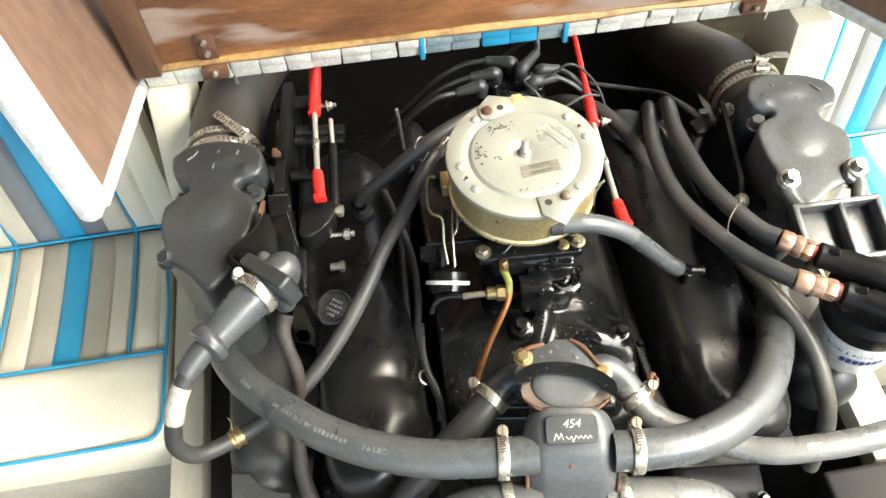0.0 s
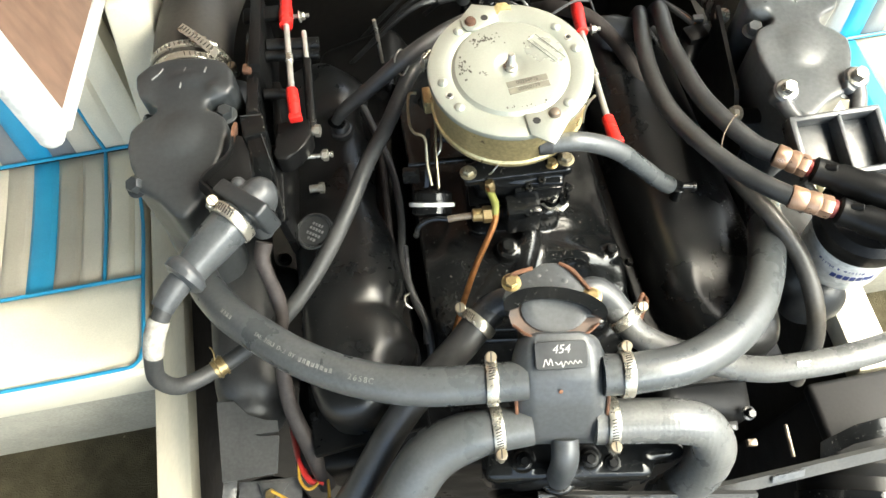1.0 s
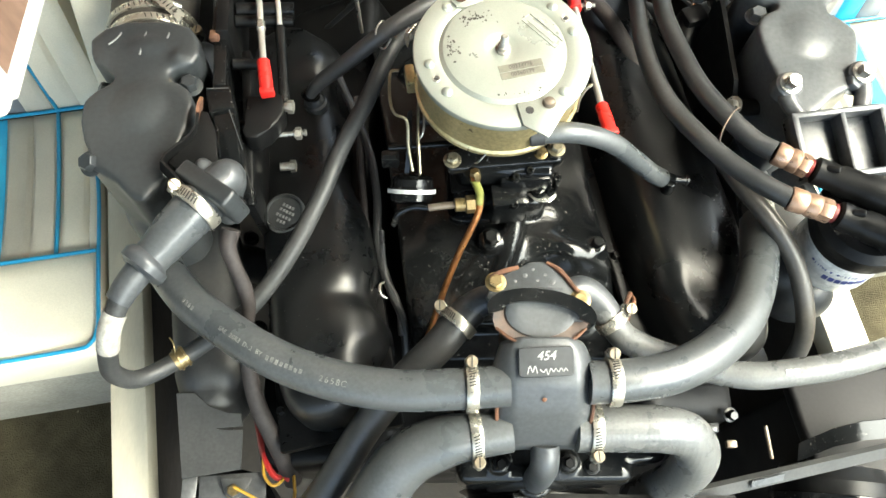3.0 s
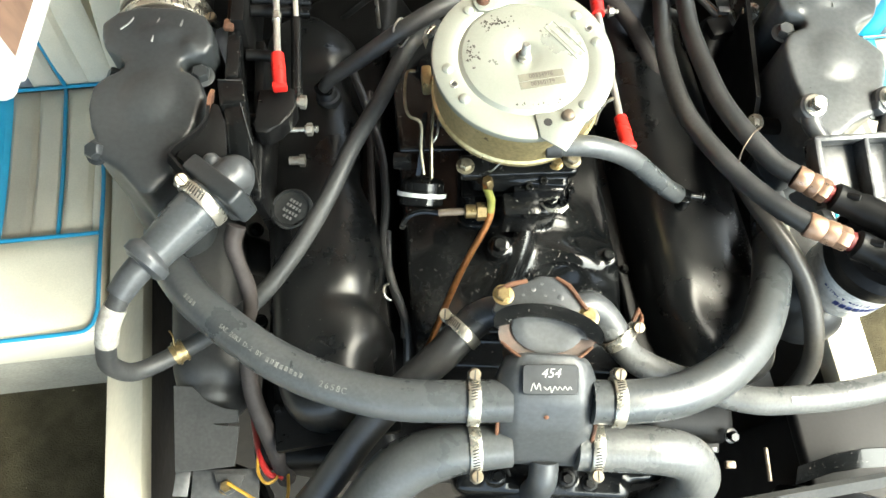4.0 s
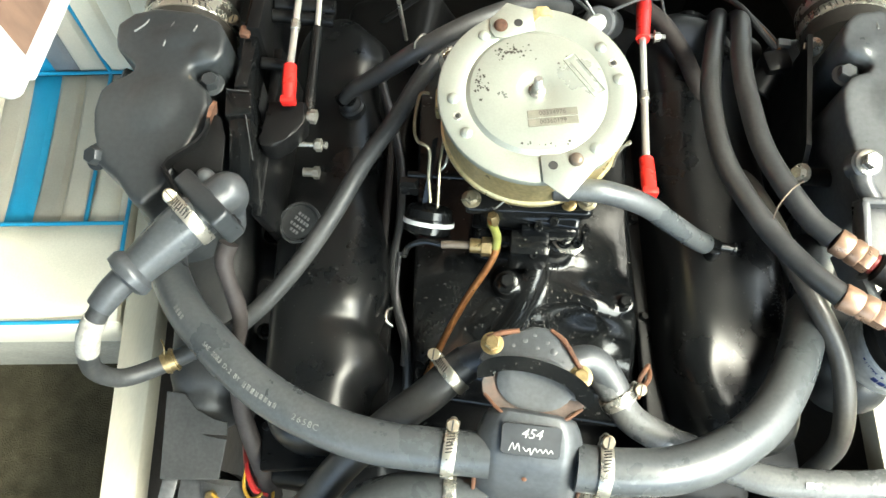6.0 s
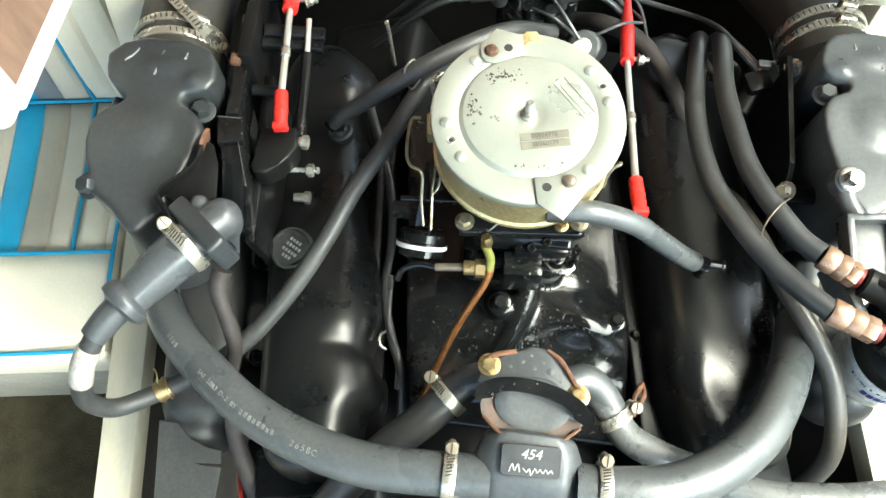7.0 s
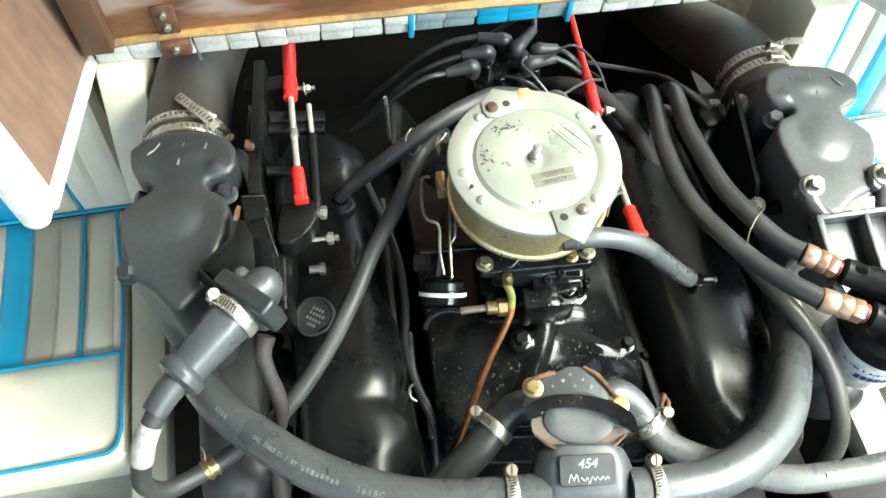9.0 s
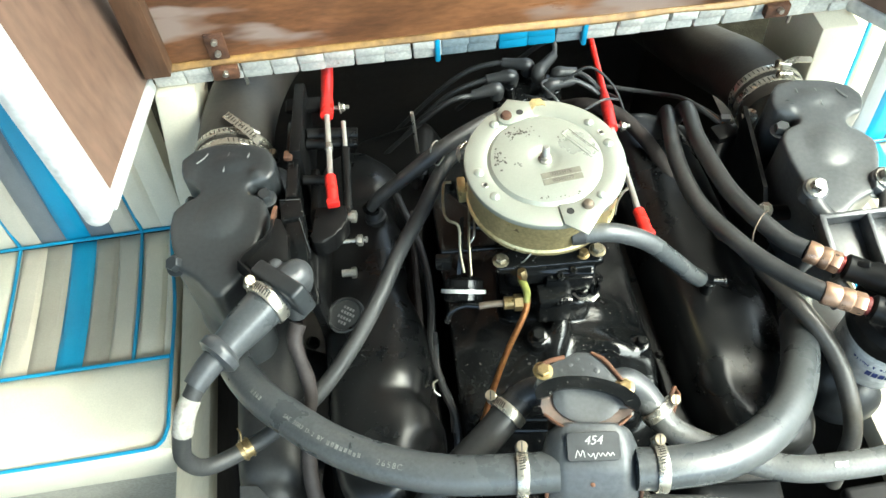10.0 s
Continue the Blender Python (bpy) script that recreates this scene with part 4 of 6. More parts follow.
for p in ((0.018, -0.131, 0.516), (0.050, -0.122, 0.512), (0.072, -0.118, 0.49), (0.066, -0.128, 0.472), (0.018, -0.156, 0.492), (-0.004, -0.118, 0.522), (0.034, -0.124, 0.520), (-0.03, -0.120, 0.52)):
    part("screw", lathe([(0.0052, 0), (0.0052, 0.004), (0.0042, 0.006), (0.0020, 0.006), (0.0018, 0.003), (0, 0.003)], axis(p, (0, -0.2, 1)), 14), BLACK, carb)
for k in range(4):
    part("fin", box((0.004, 0.02, 0.035), Matrix.Translation((0.045 + 0.009 * k, -0.118, 0.485 - 0.004 * k)), 0.001), BLACK, carb)
choke = part("choke_housing", lathe([(0.020, -0.02), (0.0265, -0.016), (0.0265, -0.003), (0.029, -0.002), (0.029, 0.000), (0.0265, 0.001), (0.0265, 0.010), (0.022, 0.014), (0.012, 0.016), (0, 0.0165)], axis((-0.106, -0.120, 0.470), (0.02, 0.86, 0.50)), 36), BLACK, carb, "round black choke housing")
part("gasket_ring", lathe([(0.026, -0.0075), (0.0302, -0.0072), (0.0302, -0.0022), (0.026, -0.002)], axis((-0.106, -0.120, 0.470), (0.02, 0.86, 0.50)), 36), WHITE, choke, "white gasket ring")
part("link_rod", tube([(-0.122, -0.005, 0.552), (-0.132, -0.010, 0.553), (-0.132, -0.045, 0.550), (-0.126, -0.062, 0.546), (-0.112, -0.068, 0.540), (-0.110, -0.090, 0.515), (-0.105, -0.112, 0.497)], 0.0019, 8, 5), DULL_ZINC, carb, "dull gold bent link rod")
part("lever", ribbon([(-0.098, -0.03, 0.545), (-0.099, -0.08, 0.53), (-0.096, -0.118, 0.498)], 0.006, 0.002, (0.3, 0, 1)), DULL_ZINC, carb)
part("lever", ribbon([(-0.108, -0.05, 0.535), (-0.109, -0.09, 0.515), (-0.112, -0.112, 0.49)], 0.006, 0.002, (1, 0.2, 0.3)), BLACK, carb)
part("lever_plate", box((0.012, 0.028, 0.024), Matrix.Translation((-0.108, -0.012, 0.545)) @ Matrix.Rotation(radians(8), 4, "Z"), 0.003), GOLD, carb)
part("stop_block", box((0.022, 0.014, 0.022), Matrix.Translation((-0.132, -0.096, 0.497)), 0.003), BLACK, carb, "small black stop block")
part("shaft", rod((-0.135, -0.085, 0.505), (-0.03, -0.078, 0.51), 0.004), BLACK, carb)
for y in (-0.03, -0.055, 0.01):
    part("shaft", rod((-0.10, y, 0.52), (-0.04, y, 0.522), 0.006), BLACK, carb)
part("link_rod", tube([(-0.092, -0.04, 0.535), (-0.092, -0.075, 0.53), (-0.1, -0.085, 0.52)], 0.0015, 8, 4), STEEL, carb)
part("bracket_tab", prism([(0, 0), (0.034, 0.004), (0.036, -0.008), (0.026, -0.016), (0.010, -0.013)], 0.002, Matrix.Translation((0.038, -0.127, 0.466)) @ Matrix.Rotation(radians(8), 4, "Z"), 0.0005), STEEL, carb, "plated bracket tab")
part("tab_bolt", hexbolt((0.052, -0.124, 0.47), (0, -0.2, 1), 0.007, 0.02), BLACK, carb)

fitting = thing("fuel_fitting", (-0.034, -0.150, 0.475), "brass fuel fitting screwed into the carburettor", "fuel fitting")
part("hex_nut", lathe([(0.010, -0.005), (0.0112, -0.004), (0.0112, 0.006), (0.010, 0.007)], axis((-0.036, -0.152, 0.488), (1, 0.08, 0)), 6), BRASS, fitting)
part("collar", rod((-0.054, -0.153, 0.488), (-0.036, -0.152, 0.488), 0.0085), BRASS, fitting)
part("flare_nut", lathe([(0.0055, 0), (0.0062, 0.002), (0.0062, 0.011), (0.004, 0.016)], axis((-0.033, -0.132, 0.535), (0.28, -0.3, -0.9)), 6), BRASS, fitting)
part("braided_stub", tube([(-0.054, -0.153, 0.488), (-0.075, -0.155, 0.487), (-0.085, -0.156, 0.485)], 0.0045, 12), SCREW, fitting)
part("vacuum_line", tube([(-0.085, -0.156, 0.485), (-0.105, -0.155, 0.484), (-0.122, -0.160, 0.476), (-0.128, -0.168, 0.462)], 0.0035, 10), BLACK, fitting)
line_ = tagged(part("fuel_line", tube([(-0.034, -0.135, 0.530), (-0.029, -0.139, 0.515), (-0.024, -0.146, 0.50), (-0.026, -0.163, 0.482), (-0.050, -0.206, 0.450), (-0.068, -0.245, 0.418), (-0.082, -0.276, 0.375), (-0.10, -0.31, 0.31)],
                                       0.0042, 12), COPPER), "thin copper fuel line from the brass fitting", "fuel line")

part("sleeve", tube([(-0.033, -0.1365, 0.524), (-0.0288, -0.1395, 0.514), (-0.0245, -0.1450, 0.502), (-0.0248, -0.1535, 0.492)], 0.0050, 12), GREEN, line_, "yellow-green sleeve")

# ---- thermostat housing ----
NECK = mat("rust-stained casting", (0.10, 0.060, 0.042), (0.055, 0.048, 0.042), 0.55, big=30, fine=150, amount=0.9, bump=0.4, depth=0.001)
therm = thing("thermostat_housing", (0.04, -0.36, 0.44), "grey-black cast thermostat housing with rust-edged cover", "thermostat housing")


def ring_x(xc, hw, y, z0, z1):
    return [(xc - hw, y, z0), (xc + hw, y, z0), (xc + hw, y + 0.002, z1 - 0.018), (xc + hw - 0.018, y + 0.002, z1), (xc - hw + 0.018, y + 0.002, z1), (xc - hw, y + 0.002, z1 - 0.018)]


shell = loft([ring_x(0.036, 0.044, -0.334, 0.45, 0.538), ring_x(0.036, 0.046, -0.338, 0.445, 0.5475), ring_x(0.037, 0.054, -0.358, 0.440, 0.5400), ring_x(0.038, 0.054, -0.385, 0.430, 0.5290),
              ring_x(0.040, 0.052, -0.408, 0.425, 0.5050), ring_x(0.041, 0.050, -0.428, 0.425, 0.4700), ring_x(0.041, 0.046, -0.436, 0.43, 0.4560)])
bmesh.ops.bevel(shell, geom=shell.edges[:], offset=0.005, segments=2, affect="EDGES", profile=0.5)
part("shell", shell, PLASTIC, therm)
def oval(cx, cy, rx, ry, z, n=24, dz=0.0):
    return [(cx + rx * math.cos(k * 2 * math.pi / n), cy + ry * math.sin(k * 2 * math.pi / n), z + dz * math.sin(k * 2 * math.pi / n)) for k in range(n)]


part("neck", loft([oval(0.034, -0.312, 0.052, 0.030, 0.538, dz=0.006), oval(0.034, -0.311, 0.050, 0.029, 0.532, dz=0.006), oval(0.034, -0.308, 0.042, 0.026, 0.515), oval(0.034, -0.310, 0.036, 0.026, 0.44)]), NECK, therm, "rust-stained flared neck")
part("cup", loft([oval(0.034, -0.306, 0.038, 0.026, 0.5385, dz=0.006), oval(0.034, -0.306, 0.0385, 0.0265, 0.542, dz=0.006), oval(0.034, -0.305, 0.035, 0.023, 0.5440, dz=0.006), oval(0.034, -0.305, 0.024, 0.014, 0.5430, dz=0.004)]), PLASTIC, therm, "grey dished face")
for pts in ([(0.0, -0.285, 0.50), (-0.018, -0.277, 0.497), (-0.038, -0.285, 0.490), (-0.055, -0.302, 0.480)], [(0.07, -0.272, 0.497), (0.090, -0.264, 0.494), (0.108, -0.272, 0.486), (0.126, -0.294, 0.477)]):
    part("stub", tube(pts, 0.0170, 18, 5), PLASTIC, therm)
CAPM = Matrix.Translation((0.032, -0.285, 0.530)) @ Matrix.Rotation(radians(-8), 4, "Z") @ Matrix.Rotation(radians(4), 4, "X")
part("cover", joined(prism([(-0.056, -0.012), (-0.050, 0.010), (-0.030, 0.022), (-0.012, 0.036), (0.004, 0.038), (0.022, 0.030), (0.044, 0.010), (0.056, -0.004), (0.058, -0.022), (0.0, -0.032)], 0.012, CAPM, 0.003),
                     *[ball(CAPM @ V((x, y, 0.0115)), r, (1, 1, 0.22)) for x, y, r in ((-0.016, 0.020, 0.0035), (0.006, 0.024, 0.003), (0.014, 0.017, 0.0045), (-0.002, 0.016, 0.003), (-0.026, 0.012, 0.003), (0.026, 0.010, 0.003), (-0.008, 0.028, 0.003))]), PLASTIC, therm, "blistered grey-black cover")
ARCH = Matrix.Translation((0.034, -0.303, 0.548)) @ Matrix.Rotation(radians(-7), 4, "Z") @ Matrix.Rotation(radians(9), 4, "X")
outer = [(0.0585 * math.cos(a), -0.006 + 0.025 * math.sin(a)) for a in [math.pi * k / 20 for k in range(21)]]
inner = [(0.041 * math.cos(a), -0.008 + 0.013 * math.sin(a)) for a in [math.pi * k / 20 for k in range(20, -1, -1)]]
part("lip", prism([(0.056, -0.014)] + outer + [(-0.056, -0.014)] + inner, 0.006, ARCH, 0.0, 2), BLACK, therm, "crescent-shaped black lip")
for x, y in ((-0.047, 0.007), (0.046, 0.000)):
    part("bolt", hexbolt(CAPM @ V((x, y, 0.013)), (0, 0, 1), 0.0080, 0.005), BRASS, therm, "gold plated flange bolt")
for pts in (((-0.054, 0.012, 0.013), (-0.040, 0.020, 0.0135), (-0.024, 0.027, 0.013)), ((0.006, 0.037, 0.013), (0.022, 0.029, 0.0135), (0.040, 0.011, 0.0135), (0.052, 0.000, 0.0125))):
    part("gasket_edge", tube([CAPM @ V(p) for p in pts], [0.0018, 0.003, 0.0025, 0.0018][:len(pts)], 8, 4), RUST, therm, "torn rusty gasket edge")
part("rust_seam", tube([(-0.014, -0.322, 0.535), (0.005, -0.338, 0.5415), (0.036, -0.3455, 0.5415), (0.064, -0.338, 0.5405), (0.083, -0.322, 0.534)], 0.0018, 8, 5), RUST, therm, "rusty seam")
DEC = axis((0.0365, -0.3605, 0.5410), (0, -0.38, 1.0), (1, 0, 0)) @ Matrix.Rotation(radians(2.5), 4, "Z")
BADGE = mat("grey-black badge plate", (0.026, 0.028, 0.030), (0.036, 0.037, 0.038), 0.42, big=30, amount=0.6, bump=0.15)
badge = part("badge", prism([(-0.029, -0.0125), (-0.026, -0.0155), (0.026, -0.0155), (0.029, -0.0125), (0.029, 0.0125), (0.026, 0.0155), (-0.026, 0.0155), (-0.029, 0.0125)], 0.0018, DEC, 0.0006, 1), BADGE, therm, "grey-black badge plate")
part("numerals", letters("454", 0.0135, DEC @ Matrix.Translation((0.001, 0.0062, 0.0019)) @ Matrix(((1, 0.25, 0, 0), (0, 1, 0, 0), (0, 0, 1, 0), (0, 0, 0, 1))), 0.0003), BADGE_INK, badge)
part("script_bar", joined(*[tube([DEC @ V((x, y + q * 0.0042, 0.0022)) for x, q in pts], 0.00055, 6, 4) for y, pts in (
    (-0.0075, ((-0.0205, -1), (-0.0175, 0.9), (-0.015, -0.6), (-0.012, 0.9), (-0.010, -0.9))), (-0.0085, ((-0.007, 0.3), (-0.0035, -0.5), (-0.0005, 0.3), (0.001, -1.2), (0.0045, 0.4), (0.007, -0.5), (0.0095, 0.3), (0.0125, -0.5), (0.015, 0.4), (0.0175, -0.5), (0.020, 0.3), (0.022, -0.4))))]), BADGE_INK, badge)
part("rust_spot", lathe([(0.0028, 0), (0.002, 0.0006), (0, 0.0008)], axis((0.036, -0.396, 0.5190), (0, -0.72, 0.69)), 10), RUST, therm, "rust blister")
part("rust_edge", tube([(-0.0145, -0.372, 0.512), (-0.013, -0.395, 0.50), (-0.011, -0.42, 0.472)], 0.0022, 8, 4), RUST, therm, "rusty seam")
part("rust_edge", tube([(0.0925, -0.372, 0.512), (0.0925, -0.395, 0.50), (0.0915, -0.42, 0.472)], 0.0022, 8, 4), RUST, therm, "rusty seam")
part("drain_pipe", tube([(0.046, -0.43, 0.445), (0.046, -0.452, 0.43), (0.047, -0.458, 0.38), (0.047, -0.458, 0.33)], 0.0165, 18), PLASTIC, therm)

# ---- coolant hoses and clamps ----
R = 0.0225
HOSE_A = [(0.0, -0.378, 0.507), (-0.067, -0.382, 0.507), (-0.114, -0.383, 0.507), (-0.164, -0.376, 0.503), (-0.218, -0.36, 0.495), (-0.269, -0.336, 0.486), (-0.317, -0.304, 0.472), (-0.361, -0.27, 0.457),
          (-0.399, -0.228, 0.437), (-0.425, -0.187, 0.408), (-0.443, -0.15, 0.37), (-0.45, -0.12, 0.32)]
arc = hose("coolant_hose", HOSE_A, R, RUBBER, "large grey rubber coolant hose curving to the manifold, with white print", n=28)
mid, at = spline(HOSE_A, 24)
cum = [0.0]
for p, q in zip(mid, mid[1:]):
    cum.append(cum[-1] + (q - p).length)


def on_hose(s):
    k = max(i for i in range(len(cum) - 1) if cum[i] <= s)
    p = mid[k].lerp(mid[k + 1], (s - cum[k]) / (cum[k + 1] - cum[k]))
    t = -(mid[k + 1] - mid[k]).normalized()
    up = V((0.05, -0.30, 0.95))
    nrm = (up - t * up.dot(t)).normalized()
    side = nrm.cross(t)
    return Matrix.Translation(p + nrm * (R + 0.0002)) @ Matrix((t, side, nrm)).transposed().to_4x4()


marks = []
for text, s0, pitch, size in (("SAE 20R3 D-2 BY", 0.330, 0.0042, 0.0072), ("2658C", 0.1975, 0.0062, 0.0092)):
    for i, ch in enumerate(text):
        if ch != " ":
            marks.append(letters(ch, size, on_hose(s0 - pitch * i), 0.0003))
tagged(part("print", joined(*marks), PRINT, arc, "worn white stencilled print"), kind="stuff")
bars = [box((0.0034, random.uniform(0.0042, 0.0062), 0.0006), on_hose(0.262 - 0.0058 * i) @ Matrix.Translation((0, random.uniform(-0.0006, 0.0006), 0.0003)), 0.0) for i in range(8)]
bars += [box((0.003, 0.0050, 0.0006), on_hose(0.392 - 0.0052 * i) @ Matrix.Translation((0, 0, 0.0003)), 0.0) for i in range(4)]
tagged(part("print_bar", joined(*bars), PRINT, arc, "worn white printed bar"), kind="stuff")

hose("coolant_hose", [(0.005, -0.418, 0.462), (-0.035, -0.424, 0.462), (-0.07, -0.43, 0.458), (-0.111, -0.447, 0.443), (-0.141, -0.48, 0.413), (-0.17, -0.525, 0.36), (-0.18, -0.56, 0.28), (-0.17, -0.57, 0.2)],
     [0.024, 0.025, 0.029, 0.0315, 0.032, 0.032, 0.032, 0.032], RUBBER, "wide grey rubber coolant hose dropping towards the pump", n=28)
hose("coolant_hose", [(-0.035, -0.283, 0.488), (-0.049, -0.296, 0.483), (-0.073, -0.323, 0.472), (-0.112, -0.357, 0.448), (-0.158, -0.405, 0.41), (-0.2, -0.46, 0.36), (-0.233, -0.497, 0.315), (-0.25, -0.52, 0.25)],
     0.0195, RUBBER_DARK, "dark rubber coolant hose running down beside the engine", n=24)
hose("coolant_hose", [(0.085, -0.376, 0.512), (0.126, -0.374, 0.512), (0.183, -0.363, 0.508), (0.236, -0.335, 0.50), (0.28, -0.293, 0.485), (0.312, -0.237, 0.465), (0.334, -0.18, 0.44), (0.352, -0.12, 0.41), (0.372, -0.055, 0.37), (0.39, -0.01, 0.32)],
     0.0235, RUBBER, "large shiny grey rubber coolant hose curving to the manifold", n=28)
hose("coolant_hose", [(0.080, -0.415, 0.455), (0.142, -0.415, 0.455), (0.182, -0.416, 0.452), (0.213, -0.422, 0.438), (0.231, -0.438, 0.405), (0.228, -0.455, 0.36), (0.214, -0.466, 0.31), (0.20, -0.47, 0.24)],
     0.0265, RUBBER_PALE, "pale grey woven-textured hose elbow turning down", n=28)
outboard = hose("coolant_hose", [(0.106, -0.273, 0.483), (0.124, -0.293, 0.478), (0.144, -0.312, 0.463), (0.179, -0.324, 0.447), (0.222, -0.332, 0.433), (0.261, -0.343, 0.428), (0.303, -0.35, 0.433), (0.35, -0.347, 0.438), (0.396, -0.341, 0.443), (0.453, -0.327, 0.448), (0.53, -0.30, 0.45)],
     0.0165, RUBBER_PALE, "pale grey woven-textured coolant hose running outboard", n=24)
for k in range(5):
    part("print_bar", box((0.0075, 0.006, 0.0008), Matrix.Translation((0.336 + 0.0092 * k, -0.3505 + 0.0006 * k, 0.4535)) @ Matrix.Rotation(radians(6), 4, "Z") @ Matrix.Rotation(radians(12), 4, "X"), 0), WHITE, outboard, "white printed bar")

hose_clamp((-0.040, -0.381, 0.507), (1, 0.02, 0), 0.0245, (0, 0.92, 0.35))
hose_clamp((-0.034, -0.424, 0.462), (1, 0.1, 0), 0.0265, (0, -0.98, 0.1))
hose_clamp((0.112, -0.375, 0.512), (1, 0.02, 0), 0.0255, (0, 0.92, 0.35))
hose_clamp((0.100, -0.415, 0.455), (1, 0, 0), 0.0285, (0.1, -0.98, 0.1))
hose_clamp((-0.052, -0.299, 0.481), (-0.6, -0.65, -0.15), 0.0215, (-0.6, 0.75, 0.1))
hose_clamp((0.127, -0.296, 0.476), (0.6, -0.7, -0.3), 0.0185, (0.9, 0.4, 0.1))

# ---- raw-water elbow, reducer and drain loop on the port side ----
elbow = thing("water_elbow", (-0.31, -0.16, 0.53), "grey plastic water elbow with a metal bracket", "pipe elbow")
cast("elbow", [tube([(-0.338, -0.204, 0.576), (-0.322, -0.184, 0.577), (-0.309, -0.166, 0.574), (-0.308, -0.164, 0.560), (-0.312, -0.168, 0.54), (-0.318, -0.175, 0.50)], [0.021, 0.021, 0.021, 0.020, 0.016, 0.014], 18, 5),
               ball((-0.307, -0.164, 0.575), 0.0215), ball((-0.332, -0.153, 0.580), 0.010)], PLASTIC, elbow, voxel=0.0028, rounds=3)
part("strap", ribbon([(-0.345, -0.080, 0.578), (-0.346, -0.105, 0.577), (-0.352, -0.118, 0.577), (-0.374, -0.143, 0.580), (-0.377, -0.152, 0.581), (-0.362, -0.168, 0.585), (-0.338, -0.196, 0.588)], 0.020, 0.003, (0.25, 0.1, 1)), BLACK_MATT, elbow, "bent black steel strap with rusty end")
part("gusset", prism([(-0.3440, -0.078), (-0.336, -0.080), (-0.326, -0.102), (-0.318, -0.145), (-0.345, -0.166), (-0.373, -0.144), (-0.3515, -0.118), (-0.3455, -0.105)], 0.003, Matrix.Translation((0, 0, 0.571)), 0.0008), BLACK_MATT, elbow, "black steel gusset")
part("strap_end", ribbon([(-0.3435, -0.070, 0.578), (-0.345, -0.079, 0.580), (-0.3455, -0.090, 0.579)], 0.021, 0.0042, (0.25, 0.1, 1)), RUST, elbow, "rusty strap end")
SAD = axis((-0.3180, -0.1855, 0.584), (0.60, 0.78, 0.06), (0.78, -0.60, 0.25))
part("saddle", box((0.082, 0.044, 0.022), SAD, 0.005, 3), CAST, elbow, "black flange plate")
part("worn_edge", box((0.034, 0.0024, 0.010), SAD @ Matrix.Translation((0.004, 0.0225, -0.002)), 0.001), RUST, elbow, "coppery worn edge")
for x in (-0.031, 0.032):
    part("bolt", hexbolt(SAD @ V((x, 0.006, 0.006)), SAD.to_3x3() @ V((0, 0, 1)), 0.0065, 0.007), BLACK_MATT, elbow)

reducer = thing("hose_reducer", (-0.365, -0.24, 0.545), "grey rubber reducer sleeve with a thick bead", "hose reducer")
part("sleeve", tube([(-0.326, -0.190, 0.576), (-0.340, -0.208, 0.576), (-0.356, -0.228, 0.574), (-0.372, -0.250, 0.572), (-0.378, -0.258, 0.571)], [0.025, 0.0255, 0.024, 0.0205, 0.020], 24, 5), RUBBER, reducer)
part("bead", tube([(-0.377, -0.256, 0.571), (-0.381, -0.261, 0.571), (-0.386, -0.268, 0.570), (-0.389, -0.272, 0.570)], [0.020, 0.0262, 0.0262, 0.019], 24, 4), PLASTIC, reducer)
part("neck", tube([(-0.386, -0.268, 0.570), (-0.397, -0.284, 0.568), (-0.408, -0.302, 0.563)], [0.0155, 0.0148, 0.0135], 20, 4), PLASTIC, reducer)
hose_clamp((-0.335, -0.201, 0.577), (-0.6, -0.78, 0.0), 0.0275, (-0.75, 0.6, 0.62), width=0.014)

LOOP = [(-0.404, -0.297, 0.565), (-0.418, -0.326, 0.546), (-0.430, -0.346, 0.51), (-0.438, -0.354, 0.465), (-0.422, -0.351, 0.428), (-0.381, -0.321, 0.410), (-0.351, -0.30, 0.412), (-0.319, -0.279, 0.422), (-0.284, -0.244, 0.435), (-0.247, -0.189, 0.452),
        (-0.217, -0.128, 0.467), (-0.194, -0.068, 0.478), (-0.164, -0.006, 0.488), (-0.142, 0.047, 0.498), (-0.125, 0.08, 0.50), (-0.10, 0.13, 0.46)]
loop_hose = hose("drain_hose", LOOP, 0.0108, RUBBER_MID, "long thin grey rubber hose looping below the reducer", n=18)
part("tape_wrap", tube([(-0.4115, -0.312, 0.556), (-0.419, -0.327, 0.545), (-0.4265, -0.341, 0.522)], 0.0122, 16, 5), TAPE, loop_hose, "dirty white tape wrap")
band = tagged(part("crimp_band", joined(tube([(-0.389, -0.327, 0.4115), (-0.376, -0.317, 0.411)], 0.0125, 16, 3), tube([(-0.386, -0.325, 0.4125), (-0.384, -0.3235, 0.412)], 0.0145, 16, 2), tube([(-0.379, -0.320, 0.412), (-0.377, -0.3185, 0.412)], 0.0145, 16, 2),
                                        tube([(-0.386, -0.318, 0.424), (-0.388, -0.308, 0.430), (-0.393, -0.302, 0.430)], 0.001, 6, 4)), BRASS), "gold crimp band on the thin grey hose", "crimp band")
sleeve = tagged(part("cable_sleeve", tube([(-0.308, -0.205, 0.53), (-0.312, -0.222, 0.52), (-0.306, -0.240, 0.505), (-0.298, -0.258, 0.485), (-0.296, -0.275, 0.46), (-0.305, -0.30, 0.42), (-0.30, -0.36, 0.36), (-0.272, -0.42, 0.31), (-0.26, -0.45, 0.27)],
                                          [0.011, 0.010, 0.0085, 0.0095, 0.0085, 0.009, 0.011, 0.012, 0.012], 14), SLEEVE), "grimy mauve-brown cable sleeve", "cable sleeve")

